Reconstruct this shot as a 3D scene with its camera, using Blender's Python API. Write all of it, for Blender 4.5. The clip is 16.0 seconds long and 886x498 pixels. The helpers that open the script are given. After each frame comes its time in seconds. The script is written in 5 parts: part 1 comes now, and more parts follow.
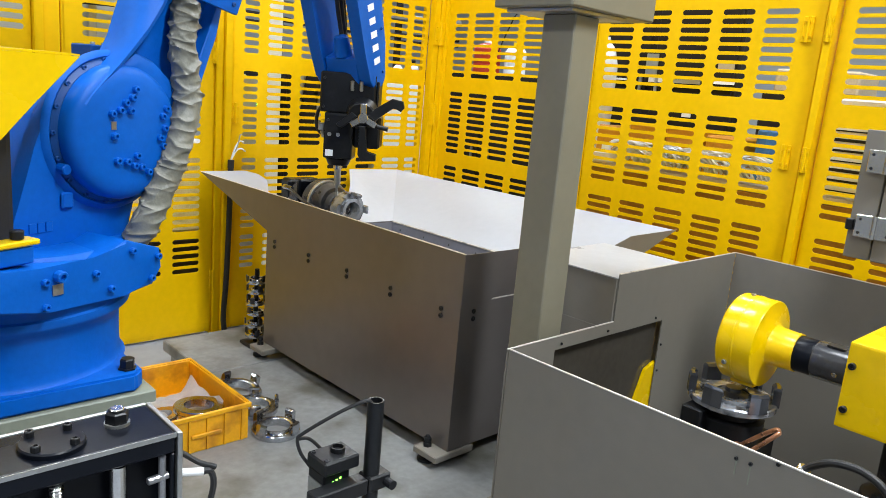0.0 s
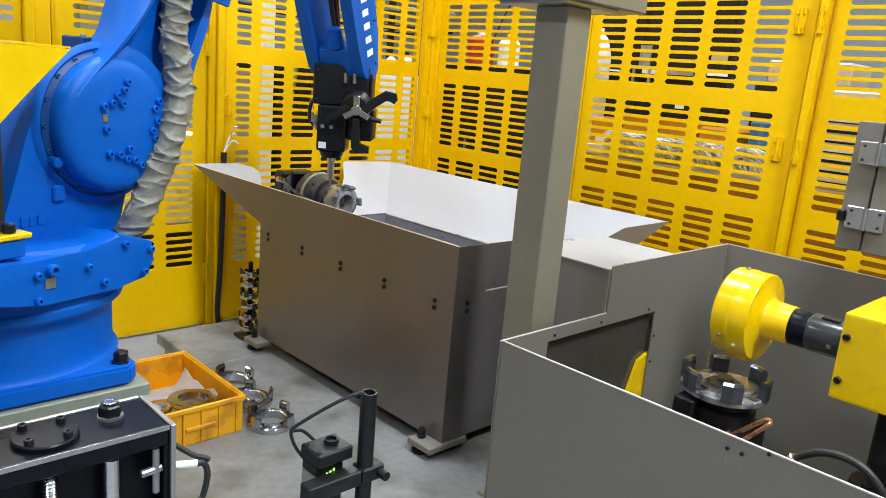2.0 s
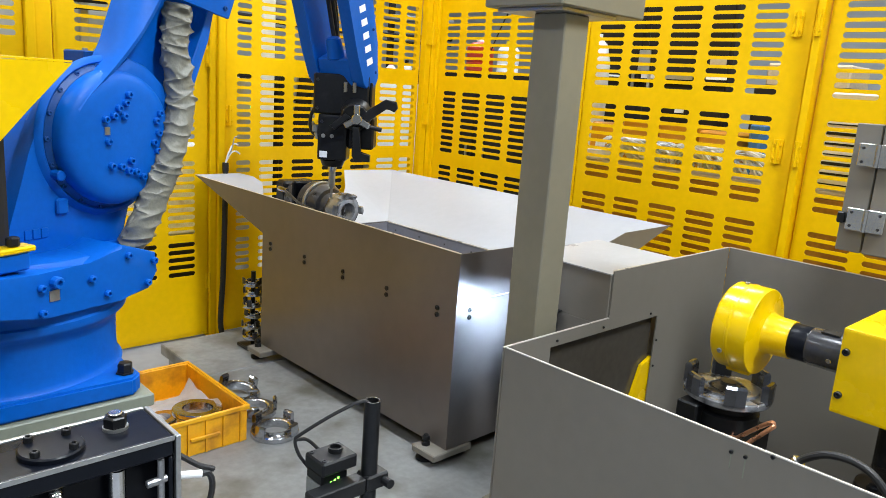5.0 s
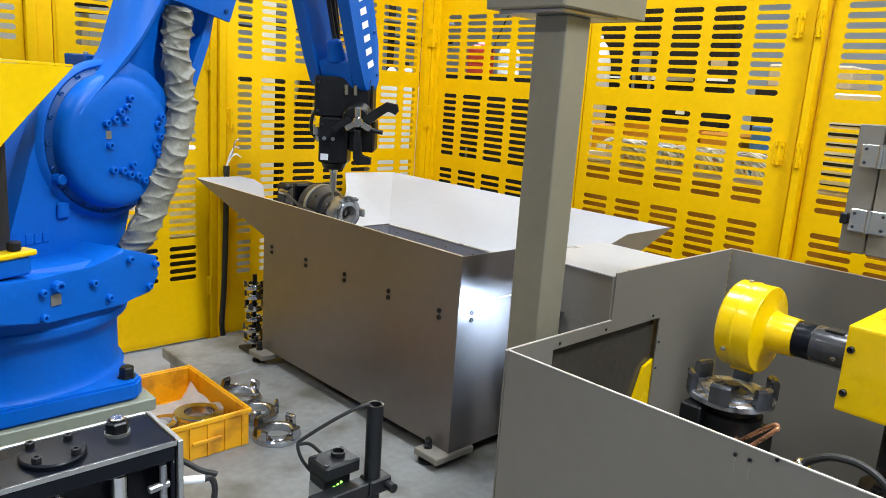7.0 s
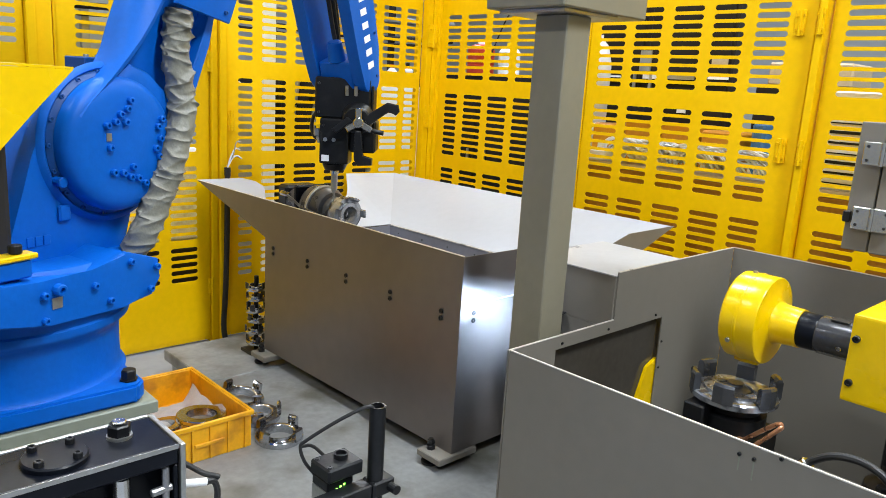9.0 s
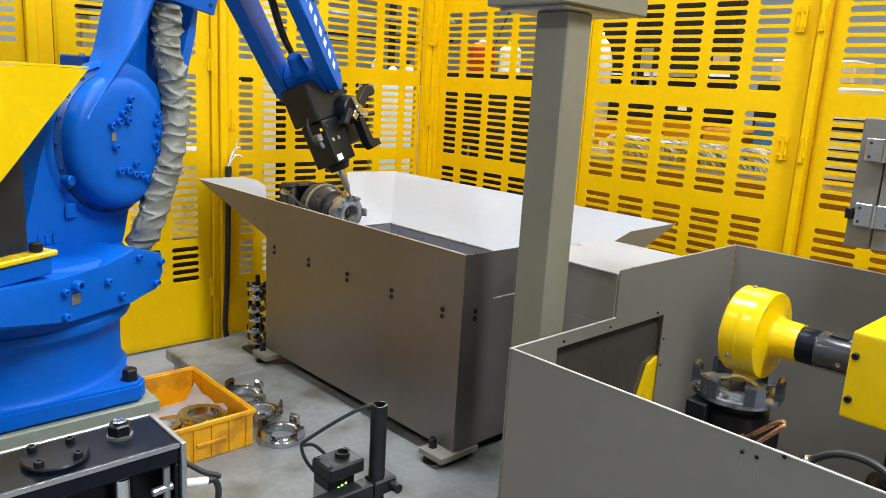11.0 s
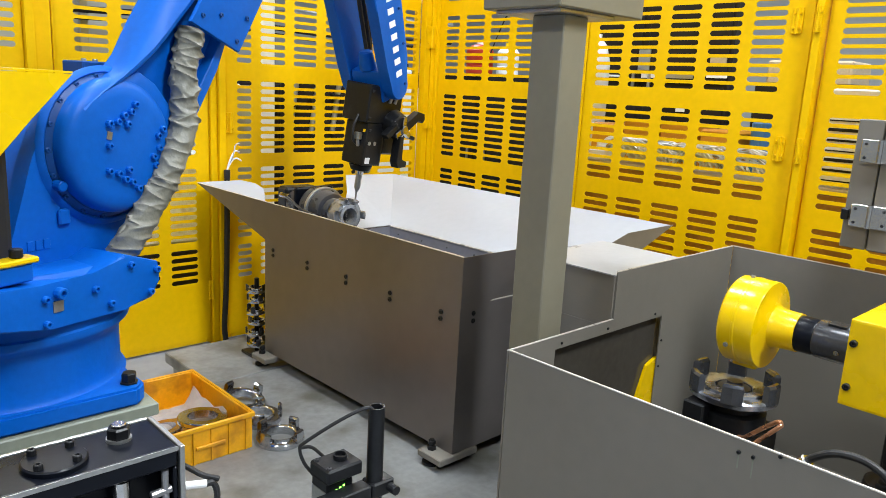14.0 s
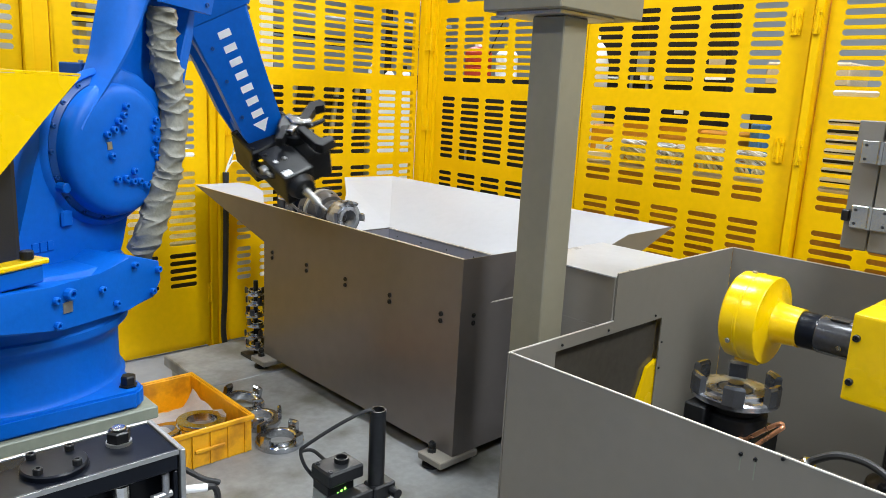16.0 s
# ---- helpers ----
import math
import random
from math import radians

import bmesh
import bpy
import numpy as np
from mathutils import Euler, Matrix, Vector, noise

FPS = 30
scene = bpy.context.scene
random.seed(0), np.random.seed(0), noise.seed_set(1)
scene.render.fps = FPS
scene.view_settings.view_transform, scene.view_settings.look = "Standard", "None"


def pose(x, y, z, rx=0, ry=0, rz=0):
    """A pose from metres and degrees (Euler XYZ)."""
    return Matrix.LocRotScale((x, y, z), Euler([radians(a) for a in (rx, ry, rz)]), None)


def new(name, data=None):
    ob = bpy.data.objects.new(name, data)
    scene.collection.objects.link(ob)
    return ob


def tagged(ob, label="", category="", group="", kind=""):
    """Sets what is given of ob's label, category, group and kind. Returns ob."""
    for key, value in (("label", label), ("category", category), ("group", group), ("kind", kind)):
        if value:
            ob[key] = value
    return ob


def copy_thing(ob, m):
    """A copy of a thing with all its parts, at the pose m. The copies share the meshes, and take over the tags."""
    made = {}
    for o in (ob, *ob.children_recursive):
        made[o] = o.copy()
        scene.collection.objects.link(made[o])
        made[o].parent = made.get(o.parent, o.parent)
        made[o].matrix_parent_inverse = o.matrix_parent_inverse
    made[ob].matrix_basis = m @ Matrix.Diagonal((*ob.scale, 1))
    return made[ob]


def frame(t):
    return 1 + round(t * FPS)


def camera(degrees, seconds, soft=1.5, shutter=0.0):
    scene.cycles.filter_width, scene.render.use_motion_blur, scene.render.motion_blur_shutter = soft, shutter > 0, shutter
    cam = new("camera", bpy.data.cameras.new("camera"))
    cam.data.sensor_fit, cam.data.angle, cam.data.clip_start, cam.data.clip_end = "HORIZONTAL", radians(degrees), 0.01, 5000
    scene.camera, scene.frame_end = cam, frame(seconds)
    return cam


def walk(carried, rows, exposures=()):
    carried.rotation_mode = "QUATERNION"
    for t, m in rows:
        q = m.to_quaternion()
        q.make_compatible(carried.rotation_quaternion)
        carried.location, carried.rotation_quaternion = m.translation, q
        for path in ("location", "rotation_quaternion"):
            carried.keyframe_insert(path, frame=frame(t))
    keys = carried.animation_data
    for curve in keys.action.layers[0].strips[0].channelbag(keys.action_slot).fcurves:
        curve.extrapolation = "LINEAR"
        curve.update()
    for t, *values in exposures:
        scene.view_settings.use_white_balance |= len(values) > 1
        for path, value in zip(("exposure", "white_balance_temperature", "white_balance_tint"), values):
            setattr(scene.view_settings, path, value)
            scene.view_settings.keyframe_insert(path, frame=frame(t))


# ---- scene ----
cam = camera(61.87, 16.0, soft=0.8, shutter=0.5)
PATH = [
    (0, pose(-0.0000, -0.0000, 1.2000, 77.602, -4.836, -42.667)),
    (0.5, pose(-0.0010, -0.0020, 1.2017, 77.418, -4.877, -42.577)),
    (1, pose(-0.0029, -0.0040, 1.2019, 77.401, -4.766, -42.727)),
    (1.5, pose(0.0003, -0.0043, 1.2010, 77.225, -4.700, -42.832)),
    (2, pose(0.0006, -0.0040, 1.2013, 77.022, -4.769, -43.116)),
    (2.5, pose(-0.0006, -0.0057, 1.2025, 76.985, -4.740, -43.215)),
    (3, pose(-0.0040, -0.0090, 1.2029, 77.084, -4.613, -43.278)),
    (3.5, pose(-0.0010, -0.0053, 1.2015, 77.190, -4.417, -43.225)),
    (4, pose(-0.0031, -0.0112, 1.2047, 77.314, -4.233, -43.166)),
    (6.5, pose(-0.0008, -0.0060, 1.2041, 77.706, -3.808, -43.077)),
    (7, pose(-0.0011, -0.0046, 1.2048, 77.703, -3.772, -43.082)),
    (7.5, pose(-0.0015, -0.0024, 1.2052, 77.701, -3.734, -43.120)),
    (8, pose(0.0012, 0.0002, 1.2042, 77.654, -3.548, -42.992)),
    (8.5, pose(0.0014, 0.0005, 1.2038, 77.643, -3.510, -42.984)),
    (9, pose(0.0010, -0.0014, 1.2046, 77.723, -3.405, -43.051)),
    (11.5, pose(0.0047, 0.0017, 1.2024, 77.580, -3.189, -42.986)),
    (12, pose(0.0047, 0.0008, 1.2037, 77.543, -3.167, -43.028)),
    (12.5, pose(0.0049, 0.0013, 1.2024, 77.614, -3.063, -43.085)),
    (13, pose(0.0041, -0.0017, 1.2044, 77.630, -3.035, -43.127)),
    (13.5, pose(0.0036, -0.0014, 1.2037, 77.706, -3.001, -43.143)),
    (14, pose(0.0030, -0.0077, 1.2062, 77.763, -2.950, -43.067)),
    (14.5, pose(0.0037, -0.0055, 1.2064, 77.774, -2.952, -43.165)),
    (15, pose(0.0037, -0.0046, 1.2050, 77.876, -2.930, -43.263)),
    (15.5, pose(0.0025, -0.0053, 1.2074, 77.870, -3.007, -43.269)),
    (16, pose(0.0026, -0.0007, 1.2043, 77.943, -2.885, -43.221)),
]
walk(cam, PATH)

# ---- world, lights ----
world = bpy.data.worlds.new("hall_air")
scene.world = world
world.use_nodes = True
world.node_tree.nodes["Background"].inputs["Color"].default_value = (0.8, 0.9, 1.0, 1)
world.node_tree.nodes["Background"].inputs["Strength"].default_value = 0.03
scene.view_settings.exposure = 0.0


def area_lamp(x, y, z, sx, sy, watts, colour=(0.865, 0.94, 1.0)):
    d = bpy.data.lights.new("ceiling_lamp", "AREA")
    d.shape, d.size, d.size_y, d.energy, d.color = "RECTANGLE", sx, sy, watts, colour
    ob = new("ceiling_lamp_light", d)
    ob.matrix_world = pose(x, y, z)
    return ob


for lx, row in ((-2.5, (120, 62, 54)), (1.3, (280, 122, 112)), (5.0, (160, 160, 160))):
    for ly, watts in zip((-1.5, 2.2, 6.0), row):
        area_lamp(lx, ly, 4.7, 0.5, 1.5, watts)


# ---- materials ----
def mat(name, colour, rough=0.5, metal=0.0, var=0.08, scale=6.0, bump=0.0, bump_scale=120.0, coat=0.0, spots=None, spot_scale=3.0, spot_at=(0.55, 0.75), rough_var=0.1, stretch=(1, 1, 1), spec=0.5, bump_dist=0.002):
    m = bpy.data.materials.new(name)
    m.use_nodes = True
    nt = m.node_tree
    b = nt.nodes["Principled BSDF"]
    b.inputs["Metallic"].default_value = metal
    b.inputs["Specular IOR Level"].default_value = spec
    b.inputs["Coat Weight"].default_value = coat
    b.inputs["Coat Roughness"].default_value = 0.15
    tc = nt.nodes.new("ShaderNodeTexCoord")
    mp = nt.nodes.new("ShaderNodeMapping")
    mp.inputs["Scale"].default_value = stretch
    nt.links.new(tc.outputs["Object"], mp.inputs["Vector"])
    n1 = nt.nodes.new("ShaderNodeTexNoise")
    n1.inputs["Scale"].default_value, n1.inputs["Detail"].default_value = scale, 6
    n2 = nt.nodes.new("ShaderNodeTexNoise")
    n2.inputs["Scale"].default_value, n2.inputs["Detail"].default_value = scale * 14, 4
    for n in (n1, n2):
        nt.links.new(mp.outputs["Vector"], n.inputs["Vector"])
    add = nt.nodes.new("ShaderNodeMath")
    add.operation = "ADD"
    nt.links.new(n1.outputs["Fac"], add.inputs[0])
    nt.links.new(n2.outputs["Fac"], add.inputs[1])
    mr = nt.nodes.new("ShaderNodeMapRange")
    mr.inputs["From Min"].default_value, mr.inputs["From Max"].default_value = 0.7, 1.3
    mr.inputs["To Min"].default_value, mr.inputs["To Max"].default_value = 1 - var, 1 + var
    nt.links.new(add.outputs[0], mr.inputs["Value"])
    mul = nt.nodes.new("ShaderNodeVectorMath")
    mul.operation = "SCALE"
    mul.inputs[0].default_value = colour
    nt.links.new(mr.outputs["Result"], mul.inputs["Scale"])
    last = mul.outputs["Vector"]
    if spots:
        n3 = nt.nodes.new("ShaderNodeTexNoise")
        n3.inputs["Scale"].default_value, n3.inputs["Detail"].default_value = spot_scale, 8
        nt.links.new(mp.outputs["Vector"], n3.inputs["Vector"])
        r3 = nt.nodes.new("ShaderNodeMapRange")
        r3.inputs["From Min"].default_value, r3.inputs["From Max"].default_value = spot_at
        nt.links.new(n3.outputs["Fac"], r3.inputs["Value"])
        mix = nt.nodes.new("ShaderNodeMix")
        mix.data_type = "RGBA"
        nt.links.new(r3.outputs["Result"], mix.inputs["Factor"])
        nt.links.new(last, mix.inputs["A"])
        mix.inputs["B"].default_value = (*spots, 1)
        last = mix.outputs["Result"]
    nt.links.new(last, b.inputs["Base Color"])
    rr = nt.nodes.new("ShaderNodeMapRange")
    rr.inputs["From Min"].default_value, rr.inputs["From Max"].default_value = 0.3, 0.7
    rr.inputs["To Min"].default_value, rr.inputs["To Max"].default_value = max(0.03, rough - rough_var), min(1, rough + rough_var)
    nt.links.new(n1.outputs["Fac"], rr.inputs["Value"])
    nt.links.new(rr.outputs["Result"], b.inputs["Roughness"])
    if bump:
        n4 = nt.nodes.new("ShaderNodeTexNoise")
        n4.inputs["Scale"].default_value, n4.inputs["Detail"].default_value = bump_scale, 3
        nt.links.new(mp.outputs["Vector"], n4.inputs["Vector"])
        bp = nt.nodes.new("ShaderNodeBump")
        bp.inputs["Strength"].default_value, bp.inputs["Distance"].default_value = bump, bump_dist
        nt.links.new(n4.outputs["Fac"], bp.inputs["Height"])
        nt.links.new(bp.outputs["Normal"], b.inputs["Normal"])
    return m


def glow(name, colour, strength):
    m = bpy.data.materials.new(name)
    m.use_nodes = True
    b = m.node_tree.nodes["Principled BSDF"]
    b.inputs["Base Color"].default_value = (*colour, 1)
    b.inputs["Emission Color"].default_value = (*colour, 1)
    b.inputs["Emission Strength"].default_value = strength
    return m


YELLOW = mat("yellow_powder_coat", (0.84, 0.5, 0.0), 0.42, spec=0.18, var=0.05, scale=2.5, bump=0.08, bump_scale=260, spots=(0.78, 0.45, 0.0), spot_scale=1.7)
YELLOW_GLOSS = mat("yellow_gloss_paint", (0.88, 0.57, 0.0), 0.28, spec=0.35, var=0.04, scale=4, coat=0.3, bump=0.05, bump_scale=90, spots=(0.7, 0.4, 0.02), spot_scale=9, spot_at=(0.66, 0.8))
BLUE = mat("blue_robot_paint", (0.0, 0.108, 0.52), 0.46, spec=0.22, var=0.07, scale=5, bump=0.12, bump_scale=150, spots=(0.001, 0.088, 0.43), spot_scale=7, spot_at=(0.62, 0.8))
BLUE_DARK = mat("blue_seal_paint", (0.0, 0.055, 0.24), 0.45, var=0.1, scale=8, bump=0.1)
GREY = mat("grey_sheet_paint", (0.2, 0.183, 0.158), 0.4, var=0.05, scale=1.6, bump=0.12, bump_scale=420, spots=(0.18, 0.167, 0.146), spot_scale=1.1, spot_at=(0.4, 0.8))
COLUMN_PAINT = mat("olive_grey_column_paint", (0.225, 0.206, 0.152), 0.38, var=0.05, scale=2.4, bump=0.1, bump_scale=300, spots=(0.18, 0.163, 0.12), spot_scale=2.2, spot_at=(0.4, 0.8))
STEEL_SHEET = mat("satin_sheet_metal", (0.162, 0.145, 0.137), 0.34, metal=0.45, var=0.06, scale=1.2, bump=0.06, bump_scale=300, rough_var=0.03)
WHITE_SHEET = mat("white_inner_sheet", (0.4, 0.42, 0.47), 0.4, spec=0.3, var=0.03, scale=2, bump=0.06, bump_scale=300, spots=(0.39, 0.415, 0.47), spot_scale=5, spot_at=(0.6, 0.8))
EDGE = mat("bare_cut_edge", (0.75, 0.72, 0.66), 0.35, metal=0.4, var=0.06, scale=20)
CONCRETE = mat("hall_floor_paint", (0.27, 0.29, 0.33), 0.45, var=0.1, scale=1.2, bump=0.1, bump_scale=60, spots=(0.2, 0.21, 0.23), spot_scale=2.2)
PLATE = mat("scuffed_steel_plate", (0.27, 0.275, 0.275), 0.38, metal=0.2, var=0.16, scale=2.6, bump=0.14, bump_scale=80, spots=(0.13, 0.125, 0.105), spot_scale=4.2, spot_at=(0.5, 0.68))
PLINTH = mat("olive_grey_plinth_paint", (0.22, 0.24, 0.19), 0.5, var=0.08, scale=4, bump=0.1)
BLACK = mat("black_oxide_steel", (0.009, 0.0095, 0.011), 0.4, metal=0.05, var=0.25, scale=8, bump=0.1, spots=(0.022, 0.022, 0.023), spot_scale=14, spec=0.32)
BLACK_PLATE = mat("blackened_ground_plate", (0.004, 0.0052, 0.009), 0.3, metal=0.0, var=0.25, scale=3, bump=0.08, bump_scale=60, spots=(0.009, 0.011, 0.016), spot_scale=3.5, spec=0.16)
RUBBER = mat("black_rubber", (0.014, 0.014, 0.015), 0.55, var=0.2, scale=20, bump=0.1)
CHROME = mat("machined_steel", (0.62, 0.61, 0.59), 0.2, metal=1.0, var=0.1, scale=14, bump=0.08, bump_scale=200, rough_var=0.08)
DULL_STEEL = mat("dull_zinc_steel", (0.42, 0.42, 0.41), 0.42, metal=0.9, var=0.12, scale=12, bump=0.1)
BRIGHT_STEEL = mat("bright_turned_steel", (0.56, 0.57, 0.6), 0.17, metal=1.0, var=0.25, scale=18, bump=0.15, bump_scale=120, rough_var=0.1, spots=(0.16, 0.16, 0.18), spot_scale=16, spot_at=(0.55, 0.7))
TUB = mat("lilac_grey_tub_paint", (0.24, 0.24, 0.285), 0.45, var=0.06, scale=3, bump=0.08)
SPINDLE = mat("dark_turned_steel", (0.06, 0.061, 0.068), 0.27, metal=0.25, var=0.15, scale=9, bump=0.06)
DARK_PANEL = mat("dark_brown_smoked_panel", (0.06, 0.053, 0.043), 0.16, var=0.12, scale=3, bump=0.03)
WORK_STEEL = mat("ground_coupling_steel", (0.42, 0.44, 0.48), 0.2, metal=0.6, var=0.2, scale=20, bump=0.06, bump_scale=140, rough_var=0.12, spots=(0.07, 0.07, 0.08), spot_scale=13, spot_at=(0.52, 0.64))
WORK_LUG = mat("oiled_coupling_lug", (0.15, 0.158, 0.18), 0.15, metal=0.7, var=0.15, scale=22, bump=0.05, bump_scale=90, rough_var=0.1)
DARK_STEEL = mat("oiled_dark_steel", (0.045, 0.045, 0.05), 0.34, metal=0.4, var=0.2, scale=10, bump=0.1)
FABRIC = mat("grey_conduit_fabric", (0.2, 0.195, 0.16), 0.42, var=0.16, scale=9, bump=0.45, bump_scale=46, bump_dist=0.006, rough_var=0.12, spots=(0.15, 0.145, 0.115), spot_scale=14)
CRATE = mat("orange_crate_plastic", (0.86, 0.41, 0.005), 0.38, var=0.08, scale=7, bump=0.15, bump_scale=50, spots=(0.4, 0.14, 0.012), spot_scale=8, spot_at=(0.5, 0.7))
PAPER = mat("crumpled_white_film", (0.7, 0.67, 0.66), 0.5, var=0.12, scale=25, bump=0.4, bump_scale=30, spots=(0.5, 0.35, 0.32), spot_scale=12)
WHITE_FILM = mat("white_stretch_film", (0.86, 0.86, 0.86), 0.32, var=0.16, scale=9, bump=0.6, bump_scale=22, bump_dist=0.01, spots=(0.45, 0.36, 0.28), spot_scale=4, spot_at=(0.6, 0.7))
GUN_STEEL = mat("worn_pin_steel", (0.3, 0.3, 0.31), 0.42, metal=0.7, var=0.2, scale=30, bump=0.1)
COPPER = mat("bare_copper_tube", (0.75, 0.36, 0.2), 0.3, metal=0.8, var=0.12, scale=20)
PALE_TOP = mat("pale_grey_top_sheet", (0.44, 0.46, 0.5), 0.34, var=0.06, scale=2.5, bump=0.06, bump_scale=300, spots=(0.38, 0.4, 0.43), spot_scale=3.0, spot_at=(0.5, 0.7))
WHITE = mat("white_paint", (0.78, 0.78, 0.78), 0.5, var=0.05, scale=4)
LETTER = mat("white_lettering", (0.85, 0.87, 0.9), 0.5, var=0.03)
WALL = mat("hall_wall_paint", (0.42, 0.43, 0.44), 0.7, var=0.06, scale=0.8, bump=0.05)
DARK_MACHINE = mat("dark_machine_paint", (0.016, 0.013, 0.012), 0.5, spec=0.2, var=0.2, scale=3, bump=0.08)
ORANGE_BOX = mat("orange_bin_plastic", (0.6, 0.25, 0.01), 0.45, var=0.12, scale=5, spots=(0.4, 0.15, 0.01), spot_scale=4)
BROWN = mat("brown_board", (0.3, 0.14, 0.012), 0.6, var=0.2, scale=5, spots=(0.16, 0.07, 0.01), spot_scale=4)
RED = mat("red_drum_paint", (0.4, 0.03, 0.01), 0.4, var=0.1, scale=6)
BLUE_BIN = mat("light_blue_plastic", (0.05, 0.16, 0.36), 0.45, var=0.1)
TAN = mat("tan_board", (0.45, 0.36, 0.24), 0.7, var=0.12, scale=6)
# lens of the unseen lamp added behind the column
HELPER_GLOW = glow("helper_lamp_lens", (0.52, 0.72, 1.0), 600)
GREEN_LED = glow("green_indicator", (0.3, 1.0, 0.1), 4)
LAMP_GLOW = glow("lamp_diffuser", (1.0, 0.97, 0.92), 6)


# ---- mesh helpers ----
def mesh_ob(name, bm, material, parent=None, label="", smooth=False):
    bmesh.ops.recalc_face_normals(bm, faces=bm.faces)
    me = bpy.data.meshes.new(name)
    if smooth:
        for f in bm.faces:
            f.smooth = True
        for e in bm.edges:
            if len(e.link_faces) == 2 and e.calc_face_angle(0) > 0.6:
                e.smooth = False
    bm.to_mesh(me)
    bm.free()
    me.materials.append(material)
    ob = new(name, me)
    if parent:
        ob.parent = parent
    if label:
        ob["label"] = label
    return ob


def part(name, bm, material, parent, label="", smooth=False):
    return mesh_ob(name, bm, material, parent, label, smooth)


def thing(name, x, y, z, label, category, group="", rz=0):
    ob = new(name)
    ob.empty_display_size = 0.05
    ob.matrix_world = pose(x, y, z, 0, 0, rz)
    return tagged(ob, label, category, group)


def add_box(bm, x0, x1, y0, y1, z0, z1, bevel=0.0, m=None, seg=1):
    r = bmesh.ops.create_cube(bm, size=1.0, matrix=Matrix.Translation(((x0 + x1) / 2, (y0 + y1) / 2, (z0 + z1) / 2)) @ Matrix.Diagonal((x1 - x0, y1 - y0, z1 - z0, 1)))
    vs = r["verts"]
    if bevel:
        es = list({e for v in vs for e in v.link_edges})
        g = bmesh.ops.bevel(bm, geom=es, offset=bevel, segments=seg, profile=0.7, affect="EDGES")
        vs = list({v for f in g["faces"] for v in f.verts} | {v for v in vs if v.is_valid})
        if m is not None:
            vs = list({v for v in vs} | {w for v in vs for f in v.link_faces for w in f.verts})
    if m is not None:
        bmesh.ops.transform(bm, matrix=m, verts=vs)
    return vs


def box(x0, x1, y0, y1, z0, z1, bevel=0.0, m=None, seg=1):
    bm = bmesh.new()
    add_box(bm, x0, x1, y0, y1, z0, z1, bevel, m, seg)
    return bm


def axis_matrix(p0, p1):
    p0, p1 = Vector(p0), Vector(p1)
    q = (p1 - p0).to_track_quat("Z", "Y")
    return Matrix.Translation(p0) @ q.to_matrix().to_4x4()


def add_revolve(bm, profile, p0=(0, 0, 0), p1=(0, 0, 1), seg=24):
    """profile: (radius, height) from p0 along the axis towards p1."""
    m = axis_matrix(p0, p1)
    rings = []
    for r, h in profile:
        if r < 1e-6:
            rings.append([bm.verts.new(m @ Vector((0, 0, h)))])
        else:
            rings.append([bm.verts.new(m @ Vector((r * math.cos(2 * math.pi * i / seg), r * math.sin(2 * math.pi * i / seg), h))) for i in range(seg)])
    for a, b in zip(rings, rings[1:]):
        if len(a) == 1 and len(b) == 1:
            continue
        for i in range(seg):
            j = (i + 1) % seg
            if len(a) == 1:
                bm.faces.new((a[0], b[i], b[j]))
            elif len(b) == 1:
                bm.faces.new((a[i], a[j], b[0]))
            else:
                bm.faces.new((a[i], a[j], b[j], b[i]))
    return bm


def revolve(profile, p0=(0, 0, 0), p1=(0, 0, 1), seg=24):
    return add_revolve(bmesh.new(), profile, p0, p1, seg)


def add_rod(bm, p0, p1, r, r2=None, seg=16, chamfer=0.0):
    d = (Vector(p1) - Vector(p0)).length
    r2 = r if r2 is None else r2
    c = min(chamfer, d / 3, r * 0.8)
    prof = [(0, 0), (r - c, 0), (r, c), (r2, d - c), (r2 - c, d), (0, d)] if c else [(0, 0), (r, 0), (r2, d), (0, d)]
    return add_revolve(bm, prof, p0, p1, seg)


def rod(p0, p1, r, r2=None, seg=16, chamfer=0.0):
    return add_rod(bmesh.new(), p0, p1, r, r2, seg, chamfer)


def spline(points, n):
    """Points along a smooth curve through the given points."""
    P = [Vector(p) for p in points]
    P = [2 * P[0] - P[1]] + P + [2 * P[-1] - P[-2]]
    out = []
    for i in range(1, len(P) - 2):
        for k in range(n):
            t = k / n
            a, b, c, d = P[i - 1], P[i], P[i + 1], P[i + 2]
            out.append(0.5 * ((2 * b) + (c - a) * t + (2 * a - 5 * b + 4 * c - d) * t * t + (3 * b - a - 3 * c + d) * t ** 3))
    out.append(P[-2])
    return out


def add_tube(bm, points, radius, seg=10, n=8):
    pts = spline(points, n)
    rings, side = [], Vector((0.31, 0.52, 0.8))
    for i, p in enumerate(pts):
        d = (pts[min(i + 1, len(pts) - 1)] - pts[max(i - 1, 0)]).normalized()
        side = (side - d * side.dot(d)).normalized()
        up = d.cross(side)
        r = radius(i / (len(pts) - 1)) if callable(radius) else radius
        rings.append([bm.verts.new(p + (side * math.cos(2 * math.pi * k / seg) + up * math.sin(2 * math.pi * k / seg)) * r) for k in range(seg)])
    for a, b in zip(rings, rings[1:]):
        for k in range(seg):
            bm.faces.new((a[k], a[(k + 1) % seg], b[(k + 1) % seg], b[k]))
    bm.faces.new(rings[0])
    bm.faces.new(rings[-1])
    return bm


def tube(points, radius, seg=10, n=8):
    return add_tube(bmesh.new(), points, radius, seg, n)


